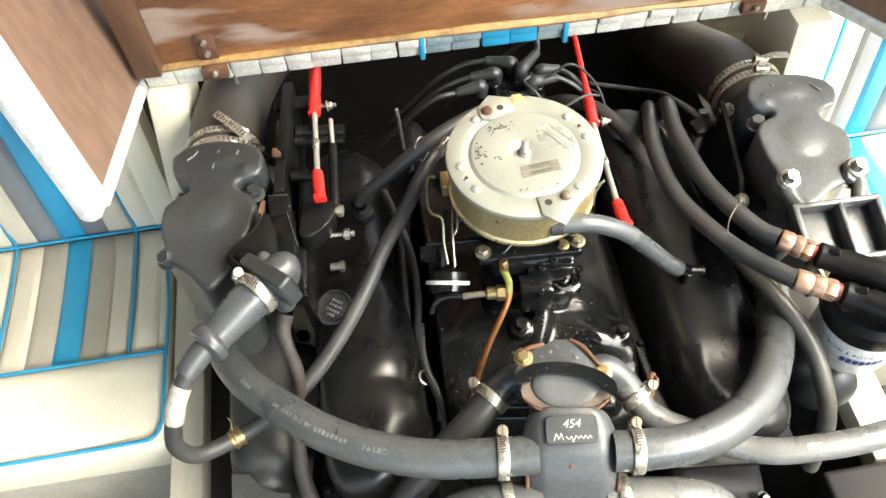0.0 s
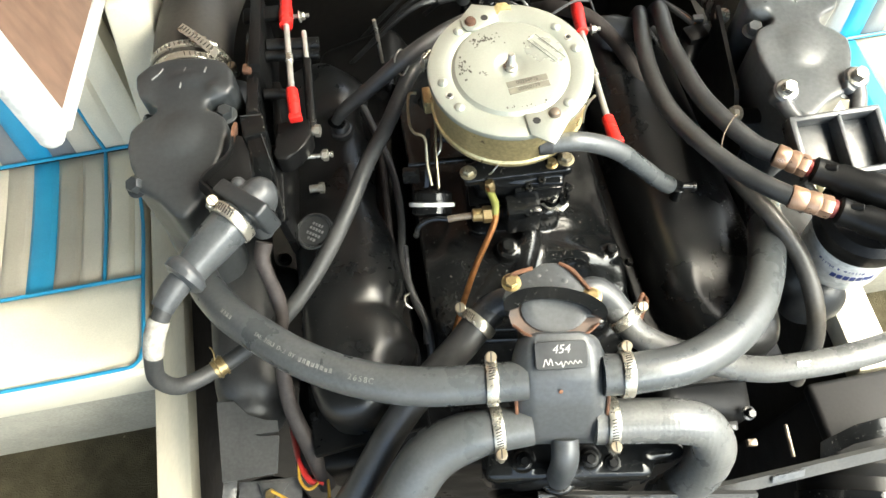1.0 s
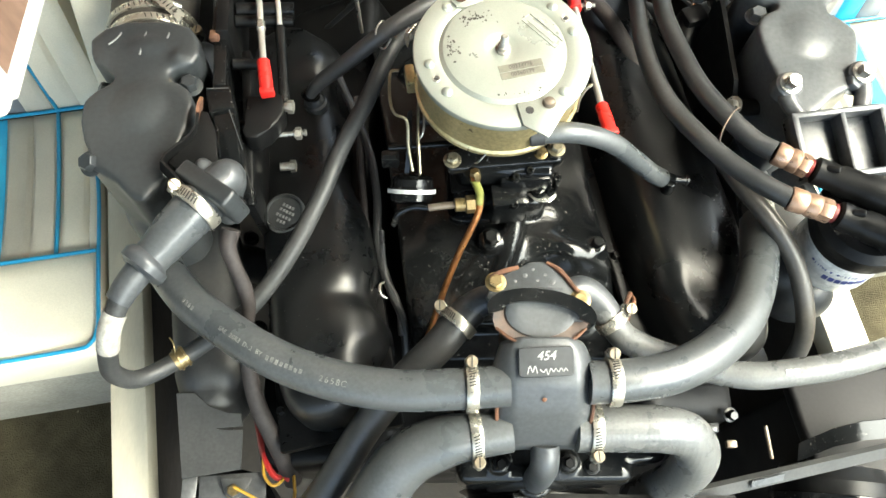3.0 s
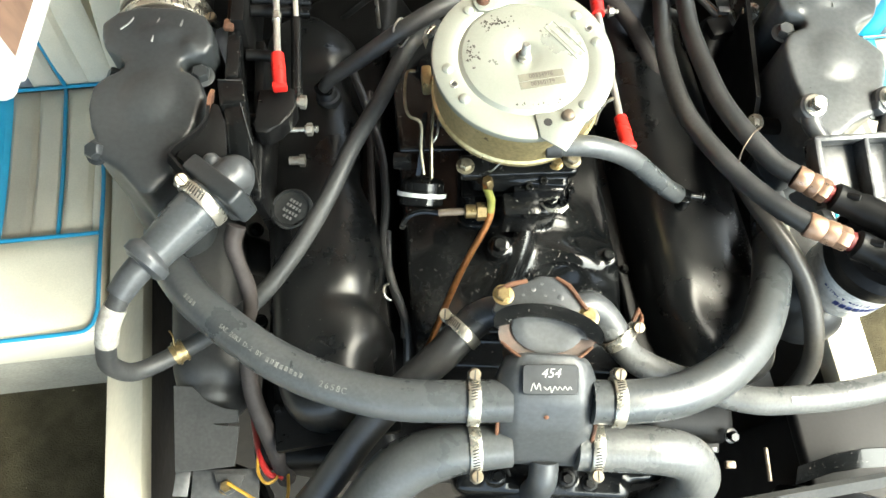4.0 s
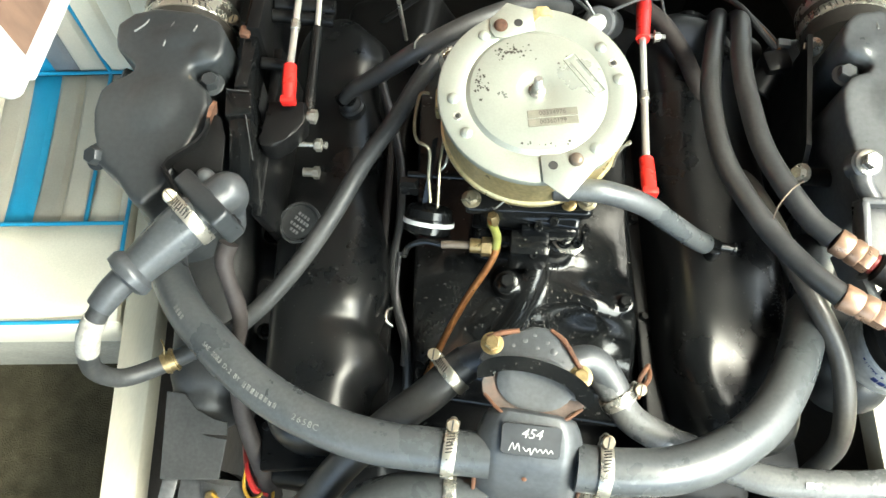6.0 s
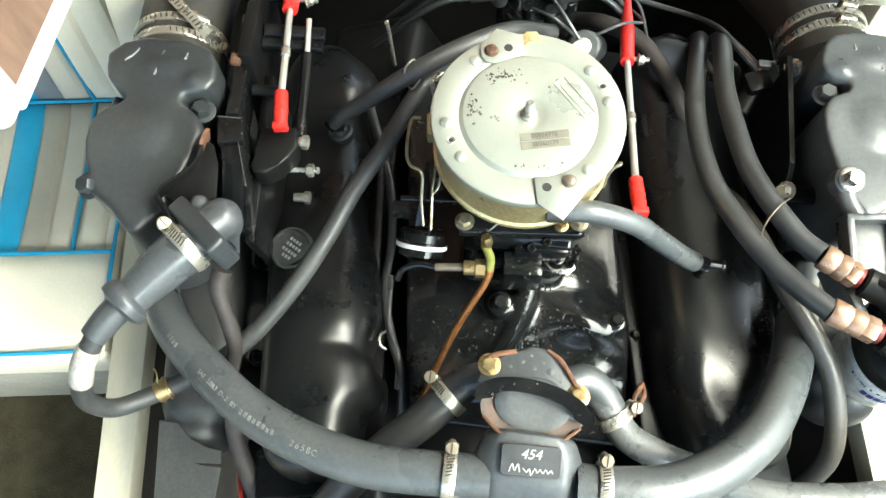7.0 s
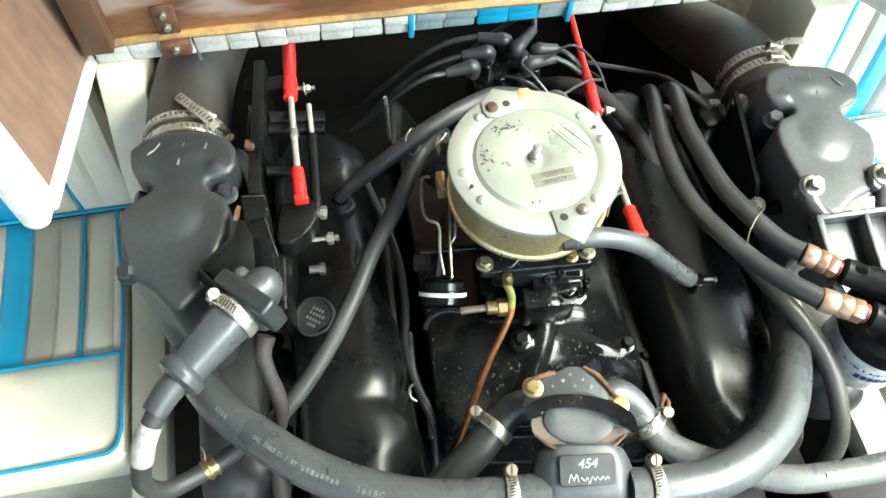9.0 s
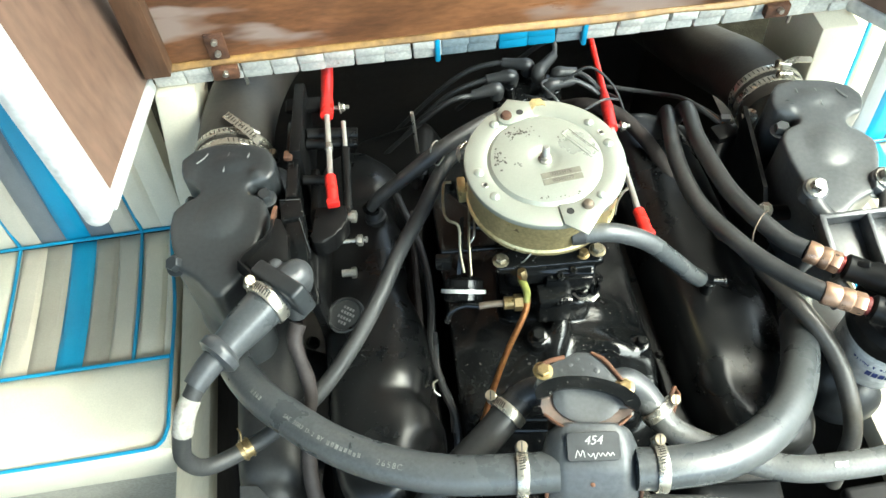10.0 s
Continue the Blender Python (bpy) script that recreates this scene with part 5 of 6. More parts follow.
# ---- exhaust hose clamps ----
c1 = hose_clamp((-0.450, 0.104, 0.474), (-0.13, 0.98, -0.06), 0.0575, (0.62, 0.1, 0.8), 0.011)
tail = part("free_tail", ribbon([(-0.452, 0.132, 0.538), (-0.434, 0.116, 0.541), (-0.414, 0.100, 0.539), (-0.396, 0.086, 0.530)], 0.0125, 0.0012, (0.62, 0.75, 0.1)), STAINLESS, c1, "loose slotted tail of the band")
for k in range(11):
    q = V((-0.448, 0.1285, 0.5398)).lerp(V((-0.404, 0.0920, 0.5365)), k / 10) + V((0, 0, 0.0007 + 0.0022 * math.sin(math.pi * k / 10)))
    part("slot", box((0.0014, 0.0075, 0.0006), Matrix.Translation(q) @ Matrix.Rotation(radians(-40), 4, "Z"), 0), SLOT, tail)
hose_clamp((-0.446, 0.084, 0.475), (-0.13, 0.98, -0.05), 0.0575, (1, 0.1, 0.2), 0.011)
hose_clamp((0.376, 0.222, 0.452), (-0.08, 0.98, -0.1), 0.0555, (0.1, 0.1, 1), 0.013)
c2 = hose_clamp((0.3745, 0.246, 0.449), (-0.08, 0.98, -0.1), 0.0555, (0.2, 0.1, 1), 0.013)
part("free_tail", ribbon([(0.380, 0.250, 0.510), (0.405, 0.262, 0.510), (0.435, 0.272, 0.500)], 0.010, 0.0012, (-0.2, 0.9, 0.3)), STAINLESS, c2, "loose slotted tail of the band")

# ---- upper black hose and breather hose ----
up_hose = hose("vent_hose", [(-0.245, 0.037, 0.435), (-0.23, 0.043, 0.455), (-0.193, 0.054, 0.485), (-0.145, 0.071, 0.522), (-0.107, 0.096, 0.532), (-0.068, 0.123, 0.532), (-0.028, 0.155, 0.515), (0.02, 0.19, 0.47)],
               [0.0075, 0.0095, 0.0108, 0.0112, 0.0112, 0.0112, 0.0112, 0.0112], RUBBER_DARK, "black rubber vent hose tied across the engine", n=18)
part("grommet", lathe([(0.017, -0.010), (0.017, 0.0), (0.014, 0.003), (0.0135, 0.008), (0.010, 0.012)], axis((-0.243, 0.052, 0.395), (-0.15, 0.1, 1)), 28), RUBBER_DARK, up_hose, "black rubber grommet")
part("ell_fitting", joined(rod((-0.243, 0.052, 0.390), (-0.244, 0.050, 0.430), 0.0085), rod((-0.252, 0.036, 0.430), (-0.236, 0.058, 0.428), 0.0085)), BLACK, up_hose, "black elbow fitting")
part("wire_tie", joined(tube([(-0.150, 0.060, 0.512), (-0.152, 0.068, 0.533), (-0.144, 0.081, 0.536), (-0.137, 0.084, 0.52)], 0.0013, 8, 5), tube([(-0.150, 0.062, 0.512), (-0.142, 0.055, 0.514), (-0.133, 0.062, 0.525)], 0.0012, 8, 4)), STEEL, up_hose, "thin wire tie")
breather = thing("breather_hose", (0.14, -0.11, 0.44), "shiny grey breather hose from arrestor to valve cover", "breather hose")
part("hose", tube([(0.030, -0.117, 0.592), (0.044, -0.116, 0.594), (0.08, -0.113, 0.590), (0.121, -0.111, 0.568), (0.158, -0.110, 0.528), (0.193, -0.104, 0.482), (0.212, -0.101, 0.462)], 0.0118, 20), RUBBER, breather)
part("collar", rod((0.024, -0.1175, 0.5915), (0.042, -0.1163, 0.594), 0.0130), RUBBER_DARK, breather, "black collar")
part("ell_fitting", joined(rod((0.206, -0.101, 0.466), (0.228, -0.098, 0.452), 0.0088), rod((0.226, -0.098, 0.453), (0.250, -0.097, 0.450), 0.0058), rod((0.228, -0.099, 0.452), (0.228, -0.102, 0.415), 0.0085),
                           rod((0.246, -0.097, 0.450), (0.2505, -0.097, 0.4495), 0.0075)), BLACK, breather, "black elbow fitting")
part("grommet", lathe([(0.019, -0.008), (0.019, 0.0), (0.016, 0.003), (0.0155, 0.006), (0.012, 0.008), (0.009, 0.008)], axis((0.228, -0.103, 0.408), (0.15, -0.1, 1)), 28), RUBBER_DARK, breather, "black rubber grommet")

# ---- hydraulic hoses on the starboard side ----
for pts, (f0, f1, f2), label in (
        ([(0.329, -0.171, 0.546), (0.298, -0.146, 0.540), (0.267, -0.11, 0.53), (0.241, -0.068, 0.52), (0.219, -0.023, 0.51), (0.207, 0.026, 0.5), (0.201, 0.087, 0.49), (0.209, 0.16, 0.465), (0.221, 0.225, 0.43), (0.24, 0.29, 0.36), (0.25, 0.35, 0.25)],
         ((0.327, -0.170, 0.546), (0.378, -0.190, 0.546), (0.46, -0.225, 0.54)), "thick black hydraulic hose with coppery crimped end"),
        ([(0.322, -0.109, 0.545), (0.301, -0.09, 0.54), (0.274, -0.05, 0.535), (0.252, -0.007, 0.53), (0.241, 0.042, 0.52), (0.234, 0.118, 0.498), (0.240, 0.192, 0.47), (0.252, 0.246, 0.42), (0.265, 0.30, 0.34), (0.27, 0.35, 0.24)],
         ((0.322, -0.110, 0.545), (0.362, -0.132, 0.545), (0.45, -0.17, 0.54)), "thick black hydraulic hose with coppery crimped end")):
    ob = thing("hydraulic_hose", pts[0], label, "hydraulic hose", "hydraulic hoses")
    part("hose", tube(pts, 0.0122, 20), RUBBER_DARK, ob)
    a, b, c = V(f0), V(f1), V(f2)
    d = (b - a).normalized()
    L = (b - a).length
    part("ferrule", lathe([(0.0135, 0), (0.0145, 0.0015), (0.0142, L * 0.30), (0.0128, L * 0.36), (0.0142, L * 0.42), (0.0142, L * 0.60), (0.0125, L * 0.64)], axis(a, d), 24), FERRULE, ob, "coppery crimp ferrule")
    part("hex_nut", lathe([(0.0125, L * 0.62), (0.014, L * 0.66), (0.014, L * 0.86), (0.0125, L * 0.90)], axis(a, d), 6), FERRULE, ob, "coppery hex nut")
    part("seal", rod(a + d * L * 0.88, b, 0.0115), SEAL, ob, "dark red sealant thread")
    part("end_block", joined(lathe([(0.013, 0), (0.0165, 0.003), (0.0165, 0.030), (0.0185, 0.034), (0.0185, 0.060), (0.0215, 0.066), (0.0215, 0.10)], axis(b, c - b), 24), rod(b + d * 0.012 + V((0, 0, 0.014)), b + d * 0.024 + V((0, 0, 0.020)), 0.004)), BLACK_MATT, ob, "black pipe end")
tagged(part("cable_tie", tube([(0.262, -0.098, 0.530), (0.262, -0.083, 0.547), (0.275, -0.062, 0.553), (0.289, -0.048, 0.545), (0.292, -0.040, 0.530)], 0.0009, 8, 5), SCREW), "thin wire tie round the hydraulic hoses", "cable tie")
hose("drain_hose", [(0.268, 0.05, 0.36), (0.274, 0.0, 0.42), (0.286, -0.06, 0.462), (0.308, -0.118, 0.475), (0.333, -0.16, 0.475), (0.365, -0.203, 0.455), (0.385, -0.252, 0.425), (0.398, -0.292, 0.375), (0.402, -0.32, 0.28)], 0.0118, RUBBER_OLIVE, "olive-grey thin rubber hose running forward", n=16)
hose("engine_pipe", [(0.06, 0.27, 0.40), (0.092, 0.242, 0.435), (0.138, 0.221, 0.436), (0.171, 0.189, 0.428), (0.194, 0.155, 0.418), (0.215, 0.119, 0.40), (0.235, 0.06, 0.37), (0.25, 0.0, 0.30)], 0.0115, SLEEVE, "grimy brown pipe crossing behind the hydraulic hoses", "pipe", 14)

# ---- oil filter and its bracket ----
FILT = axis((0.455, -0.172, 0.375), (-0.10, -0.03, 1.0), (0, -1, 0))
filt = thing("oil_filter", (0.455, -0.172, 0.37), "white spin-on oil filter with blue print, hanging from its base", "oil filter")
part("can", lathe([(0.0, -0.006), (0.030, -0.006), (0.045, -0.002), (0.0535, 0.008), (0.055, 0.016), (0.055, 0.094), (0.052, 0.098)], FILT, 48), FILTER, filt)
part("base", lathe([(0.050, 0.094), (0.060, 0.099), (0.062, 0.104), (0.062, 0.132), (0.052, 0.140), (0.0, 0.140)], FILT, 40), BLACK_MATT, filt, "black filter base")


def on_filter(a, h):
    return FILT @ Matrix.Rotation(radians(a), 4, "Z") @ Matrix.Translation((0.0552, 0, h)) @ Matrix(((0, 0, 1, 0), (1, 0, 0, 0), (0, 1, 0, 0), (0, 0, 0, 1)))


part("print_bar", joined(*[box((0.0065, 0.011, 0.0005), on_filter(-34 + k * 8.5, 0.050), 0) for k in range(7)]), BLUE_INK, filt, "blue printed bar")
part("print", joined(*[letters(ch, 0.0085, on_filter(-38 + (k - 13) * -4.6 - 22, 0.068) @ Matrix.Rotation(math.pi, 4, "Z"), 0.0002) for k, ch in enumerate("Filtre \u00e0 Huile") if ch != " "]), BLUE_INK, filt)
part("nut_lug", box((0.022, 0.018, 0.012), FILT @ Matrix.Translation((0.03, 0, -0.008)), 0.002), FILTER, filt)

bracket = thing("engine_bracket", (0.41, -0.06, 0.50), "pale grey cast bracket with ribbed pockets, bolted on top", "bracket")
BR = Matrix.Translation((0.405, -0.070, 0.535)) @ Matrix.Rotation(radians(8), 4, "Z") @ Matrix.Rotation(radians(12), 4, "X")
part("floor_plate", box((0.112, 0.080, 0.010), BR @ Matrix.Translation((0, -0.023, -0.010)), 0.003), ALLOY, bracket)
for sx, sy, px, py in ((0.118, 0.008, 0, 0.016), (0.118, 0.008, 0, -0.062), (0.009, 0.08, -0.055, -0.023), (0.007, 0.08, 0.004, -0.023), (0.009, 0.08, 0.055, -0.023)):
    part("rib", box((sx, sy, 0.026), BR @ Matrix.Translation((px, py, 0.006)), 0.003), ALLOY, bracket)
for x, y in ((-0.048, 0.058), (0.046, 0.062)):
    part("ear", joined(rod(BR @ V((x, y, -0.012)), BR @ V((x, y, 0.013)), 0.0165, 20, 0.003), tube([BR @ V((x, y, 0.0)), BR @ V((x * 1.02, y - 0.02, 0.002)), BR @ V((x * 0.82, y - 0.043, 0.004))], [0.013, 0.011, 0.010], 12, 4)), ALLOY, bracket)
    part("bolt", hexbolt(BR @ V((x, y, 0.014)), BR.to_3x3() @ V((0, 0, 1)), 0.0095, 0.012), STEEL, bracket, "worn plated bolt")
part("web", box((0.012, 0.06, 0.05), BR @ Matrix.Translation((-0.052, -0.062, -0.02)) @ Matrix.Rotation(radians(20), 4, "Z"), 0.003), ALLOY, bracket)

# ---- flame shields and plates by the risers ----
plate_r = thing("side_plate", (0.31, 0.07, 0.40), "upright black steel plate beside the riser", "plate")
part("plate", loft([[(0.312, -0.015, 0.38), (0.318, -0.015, 0.38), (0.318, 0.165, 0.38), (0.312, 0.165, 0.38)], [(0.312, -0.012, 0.47), (0.318, -0.012, 0.47), (0.318, 0.165, 0.47), (0.312, 0.165, 0.47)],
                    [(0.308, 0.02, 0.505), (0.314, 0.02, 0.505), (0.310, 0.162, 0.515), (0.304, 0.162, 0.515)]]), BLACK_MATT, plate_r)
for p in ((0.306, -0.012, 0.495), (0.318, 0.158, 0.497)):
    part("bolt", hexbolt(p, (-0.7, -0.3, 0.6), 0.008, 0.012), STEEL, plate_r, "dull plated bolt")
part("spacer", rod((0.31, -0.010, 0.485), (0.36, -0.005, 0.48), 0.011), BLACK_MATT, plate_r)
sensor = thing("sensor_plug", (0.285, 0.16, 0.44), "black sensor plug with brown wires", "sensor")
part("plug", joined(box((0.034, 0.03, 0.03), Matrix.Translation((0.285, 0.150, 0.462)) @ Matrix.Rotation(radians(20), 4, "Z"), 0.006), rod((0.270, 0.12, 0.44), (0.285, 0.15, 0.455), 0.018)), BLACK_MATT, sensor)
part("clip", box((0.016, 0.010, 0.008), Matrix.Translation((0.290, 0.172, 0.478)), 0.002), ALLOY, sensor)
for k in range(3):
    part("wire", tube([(0.283 + k * 0.004, 0.165, 0.473), (0.262 + k * 0.004, 0.195, 0.47), (0.245, 0.25, 0.44), (0.215, 0.30, 0.40), (0.12, 0.33, 0.39)], 0.0022 if k else 0.004, 8), COPPER if k == 1 else RUBBER_DARK, sensor)


# ---- shift and throttle cables ----
def cable(label, red0, red1, rod1, end1, nut, radii):
    ob = thing("control_cable", red0, label, "control cable", "control cables")
    part("boot", joined(tube(red0_pts(red0, red1), radii, 16, 4)), RED, ob, "red plastic boot")
    part("rod", rod(red1, rod1, 0.0042), BRIGHT, ob, "bright steel rod")
    m0 = V(red1).lerp(V(rod1), 0.48)
    part("collar", rod(m0, m0 + (V(rod1) - V(red1)).normalized() * 0.014, 0.0058), STEEL, ob)
    part("end_boot", joined(tube([rod1, V(rod1).lerp(V(end1), 0.5), end1], [0.0078, 0.0084, 0.0076], 16, 4), box((0.017, 0.009, 0.013), axis(end1, V(end1) - V(rod1), (1, 0, 0)) @ Matrix.Rotation(radians(90), 4, "X"), 0.002)), RED, ob, "red plastic end fitting")
    part("nut", joined(hexbolt(nut, (1, 0.1, 0.1), 0.006, 0.007), rod(V(nut) + V((-0.012, 0, 0)), V(nut) + V((0.013, 0.001, 0.001)), 0.003)), STEEL, ob, "plated lock nut")
    return ob


def red0_pts(a, b):
    a, b = V(a), V(b)
    return [a, a.lerp(b, 0.35), a.lerp(b, 0.62), a.lerp(b, 0.8), b]


cable("red and steel shift cable on the port bracket", (-0.322, 0.262, 0.50), (-0.306, 0.138, 0.527), (-0.286, 0.010, 0.546), (-0.278, -0.034, 0.546), (-0.289, 0.159, 0.521), [0.0095, 0.0098, 0.0088, 0.0105, 0.0095])
cable("red and steel throttle cable beside the arrestor", (0.122, 0.46, 0.385), (0.119, 0.157, 0.472), (0.124, -0.042, 0.536), (0.129, -0.086, 0.546), (0.134, 0.164, 0.47), [0.0055, 0.0055, 0.0060, 0.0098, 0.0088])

shift = thing("shift_bracket", (-0.30, 0.02, 0.40), "black steel shift bracket with levers and plated bolts", "bracket")
def bar(name, a, b, w, h, m, label="", bev=0.003):
    a, b = V(a), V(b)
    return part(name, box((w, h, (b - a).length), axis((a + b) / 2, b - a, (1, 0, 0)), bev), m, shift, label)


bar("plate", (-0.352, 0.190, 0.47), (-0.338, 0.040, 0.49), 0.016, 0.13, BLACK_MATT)
bar("plate", (-0.350, 0.120, 0.520), (-0.342, 0.050, 0.530), 0.020, 0.030, BLACK)
bar("plate", (-0.343, 0.046, 0.512), (-0.335, -0.030, 0.522), 0.016, 0.055, BLACK)
bar("plate", (-0.336, -0.032, 0.525), (-0.327, -0.066, 0.528), 0.030, 0.050, BLACK)
bar("plate", (-0.326, -0.060, 0.520), (-0.308, -0.150, 0.505), 0.024, 0.060, BLACK)
bar("worn_edge", (-0.319, -0.062, 0.5515), (-0.300, -0.112, 0.546), 0.0010, 0.0010, ALLOY, "paint worn to grey metal", 0.0003)
bar("worn_edge", (-0.349, -0.033, 0.5510), (-0.322, -0.033, 0.5530), 0.0010, 0.0010, ALLOY, "paint worn to grey metal", 0.0003)
bar("back_plate", (-0.318, 0.060, 0.450), (-0.300, -0.150, 0.430), 0.012, 0.12, BLACK_MATT)
part("block", prism([(-0.022, 0.020), (0.023, 0.020), (0.024, -0.008), (0.016, -0.020), (0.004, -0.030), (-0.010, -0.040), (-0.024, -0.038), (-0.028, -0.024), (-0.018, -0.012)], 0.034, Matrix.Translation((-0.285, -0.044, 0.493)) @ Matrix.Rotation(radians(8), 4, "Z"), 0.004), BLACK_MATT, shift)
part("cross_tube", joined(rod((-0.335, 0.112, 0.515), (-0.262, 0.122, 0.505), 0.010), rod((-0.335, 0.096, 0.513), (-0.262, 0.106, 0.503), 0.008)), BLACK_MATT, shift)
part("upper_tab", box((0.065, 0.026, 0.012), Matrix.Translation((-0.340, 0.170, 0.515)) @ Matrix.Rotation(radians(5), 4, "Z"), 0.004), BLACK_MATT, shift)
part("peg", rod((-0.330, 0.025, 0.52), (-0.298, 0.028, 0.515), 0.007), BLACK_MATT, shift)
part("peg", rod((-0.320, -0.052, 0.50), (-0.270, -0.046, 0.495), 0.006), BLACK_MATT, shift)
strut = part("gas_strut", joined(rod((-0.276, 0.085, 0.515), (-0.263, -0.028, 0.51), 0.0068), lathe([(0.0068, 0), (0.0055, 0.001)], axis((-0.276, 0.085, 0.515), (-0.1, 1, 0)), 12)), BLACK, shift, "black damper strut")
part("strut_rod", rod((-0.283, 0.135, 0.517), (-0.276, 0.085, 0.515), 0.0036), BRIGHT, strut)
for a, b, r in (((-0.262, -0.034, 0.515), (-0.250, -0.034, 0.515), 0.0085), ((-0.272, -0.062, 0.495), (-0.236, -0.058, 0.495), 0.0042), ((-0.252, -0.060, 0.495), (-0.242, -0.059, 0.495), 0.008), ((-0.284, -0.056, 0.402), (-0.262, -0.054, 0.402), 0.0085)):
    part("bolt", joined(rod(a, b, r * 0.7), lathe([(r, 0), (r, r * 0.8), (r * 0.85, r * 0.9)], axis(V(b) - (V(b) - V(a)).normalized() * r * 0.95, V(b) - V(a)), 6)), STEEL, shift, "bright plated bolt")
part("rust_patch", box((0.012, 0.014, 0.008), Matrix.Translation((-0.348, 0.047, 0.546)), 0.002), RUST, shift, "rusty bolt head")
# ---- distributor and plug leads at the back ----
dist = thing("distributor", (0.0, 0.26, 0.36), "black distributor cap with plug lead boots", "distributor")
part("cap", lathe([(0.055, 0.0), (0.058, 0.01), (0.055, 0.05), (0.045, 0.062), (0.0, 0.066)], Matrix.Translation((0.000, 0.278, 0.375)), 32), BLACK, dist)
for k in range(8):
    a = 2 * math.pi * k / 8 + 0.3
    part("tower", rod((0.005 + 0.038 * math.cos(a), 0.275 + 0.038 * math.sin(a), 0.43), (0.005 + 0.040 * math.cos(a), 0.275 + 0.040 * math.sin(a), 0.458), 0.009), BLACK, dist)
for a, b, c, d in (((-0.054, 0.247, 0.462), (-0.093, 0.239, 0.462), (-0.15, 0.229, 0.44), (-0.30, 0.25, 0.24)), ((-0.003, 0.299, 0.462), (-0.045, 0.302, 0.472), (-0.13, 0.30, 0.43), (-0.30, 0.32, 0.2)),
                   ((0.014, 0.281, 0.465), (0.040, 0.312, 0.478), (0.02, 0.345, 0.47), (-0.12, 0.36, 0.3)), ((0.045, 0.280, 0.462), (0.075, 0.285, 0.466), (0.12, 0.27, 0.43), (0.20, 0.28, 0.25)),
                   ((0.03, 0.255, 0.46), (0.07, 0.262, 0.47), (0.13, 0.25, 0.42), (0.19, 0.24, 0.25)), ((-0.03, 0.275, 0.462), (-0.07, 0.268, 0.468), (-0.15, 0.262, 0.42), (-0.28, 0.28, 0.22))):
    lead = part("lead", tube([a, b, c, d], 0.0042, 10, 6), RUBBER_DARK, dist, "black plug lead")
    part("boot", tube([V(a) + V((0, 0, -0.012)), V(a) + V((0, 0, 0.006)), V(a).lerp(V(b), 0.45) + V((0, 0, 0.004)), b], [0.0105, 0.0115, 0.009, 0.0075], 14, 5), RUBBER_DARK, lead, "moulded rubber boot")
coil = thing("ignition_coil", (0.075, 0.21, 0.40), "grey ignition coil with loose wires", "ignition coil")
part("can", joined(rod((0.085, 0.24, 0.38), (0.062, 0.175, 0.47), 0.021, 24, 0.003)), ALLOY, coil)
part("neck", rod((0.063, 0.18, 0.465), (0.055, 0.155, 0.49), 0.011), WHITE, coil)
for pts in (((0.06, 0.17, 0.48), (0.03, 0.20, 0.50), (0.015, 0.235, 0.49), (0.04, 0.28, 0.46)), ((0.07, 0.19, 0.47), (0.11, 0.21, 0.48), (0.14, 0.24, 0.45), (0.12, 0.29, 0.42)), ((0.05, 0.19, 0.47), (0.02, 0.19, 0.50), (-0.01, 0.21, 0.49)), ((0.05, 0.25, 0.48), (0.09, 0.26, 0.50), (0.13, 0.25, 0.47), (0.15, 0.22, 0.44))):
    part("wire", tube(pts, 0.002, 8), ALLOY if pts[0][0] > 0.055 else RUBBER_DARK, coil)

# ---- small pipes and wires ----
for pts, r, m, lab, cat in (
        ([(-0.215, 0.11, 0.37), (-0.17, 0.0, 0.365), (-0.155, -0.08, 0.36), (-0.153, -0.15, 0.352), (-0.135, -0.21, 0.345), (-0.118, -0.25, 0.338), (-0.112, -0.30, 0.30)], 0.006, RUBBER_DARK, "black wiring loom between cover and manifold", "wire"),
        ([(-0.19, 0.08, 0.365), (-0.172, -0.10, 0.36), (-0.160, -0.20, 0.35), (-0.150, -0.27, 0.335), (-0.152, -0.34, 0.31)], 0.005, SLEEVE, "grimy brown wire along the valve cover", "wire"),
        ([(-0.148, -0.13, 0.357), (-0.142, -0.19, 0.35), (-0.124, -0.23, 0.345), (-0.12, -0.27, 0.33)], 0.004, ALLOY, "thin grey wire beside the manifold", "wire"),
        ([(0.165, -0.245, 0.43), (0.158, -0.255, 0.452), (0.152, -0.268, 0.452), (0.153, -0.285, 0.445), (0.158, -0.275, 0.44), (0.164, -0.262, 0.446), (0.166, -0.248, 0.43)], 0.0028, RUST, "rusty brown wire loop", "wire loop"),
        ([(-0.142, -0.205, 0.36), (-0.148, -0.212, 0.366), (-0.147, -0.224, 0.366), (-0.139, -0.228, 0.36)], 0.0017, STEEL, "small bright wire clip", "wire clip"),
        ([(-0.175, 0.115, 0.47), (-0.177, 0.11, 0.54), (-0.178, 0.108, 0.565)], 0.0026, STEEL, "thin bright steel dipstick beside the cover", "dipstick"),
        ([(0.185, -0.10, 0.36), (0.19, -0.18, 0.358), (0.20, -0.25, 0.355), (0.215, -0.30, 0.345), (0.245, -0.325, 0.33)], 0.0024, BLACK, "glossy black gasket edge along the cover", "gasket")):
    tagged(part(cat.replace(" ", "_"), tube(pts, r, 10), m), lab, cat)

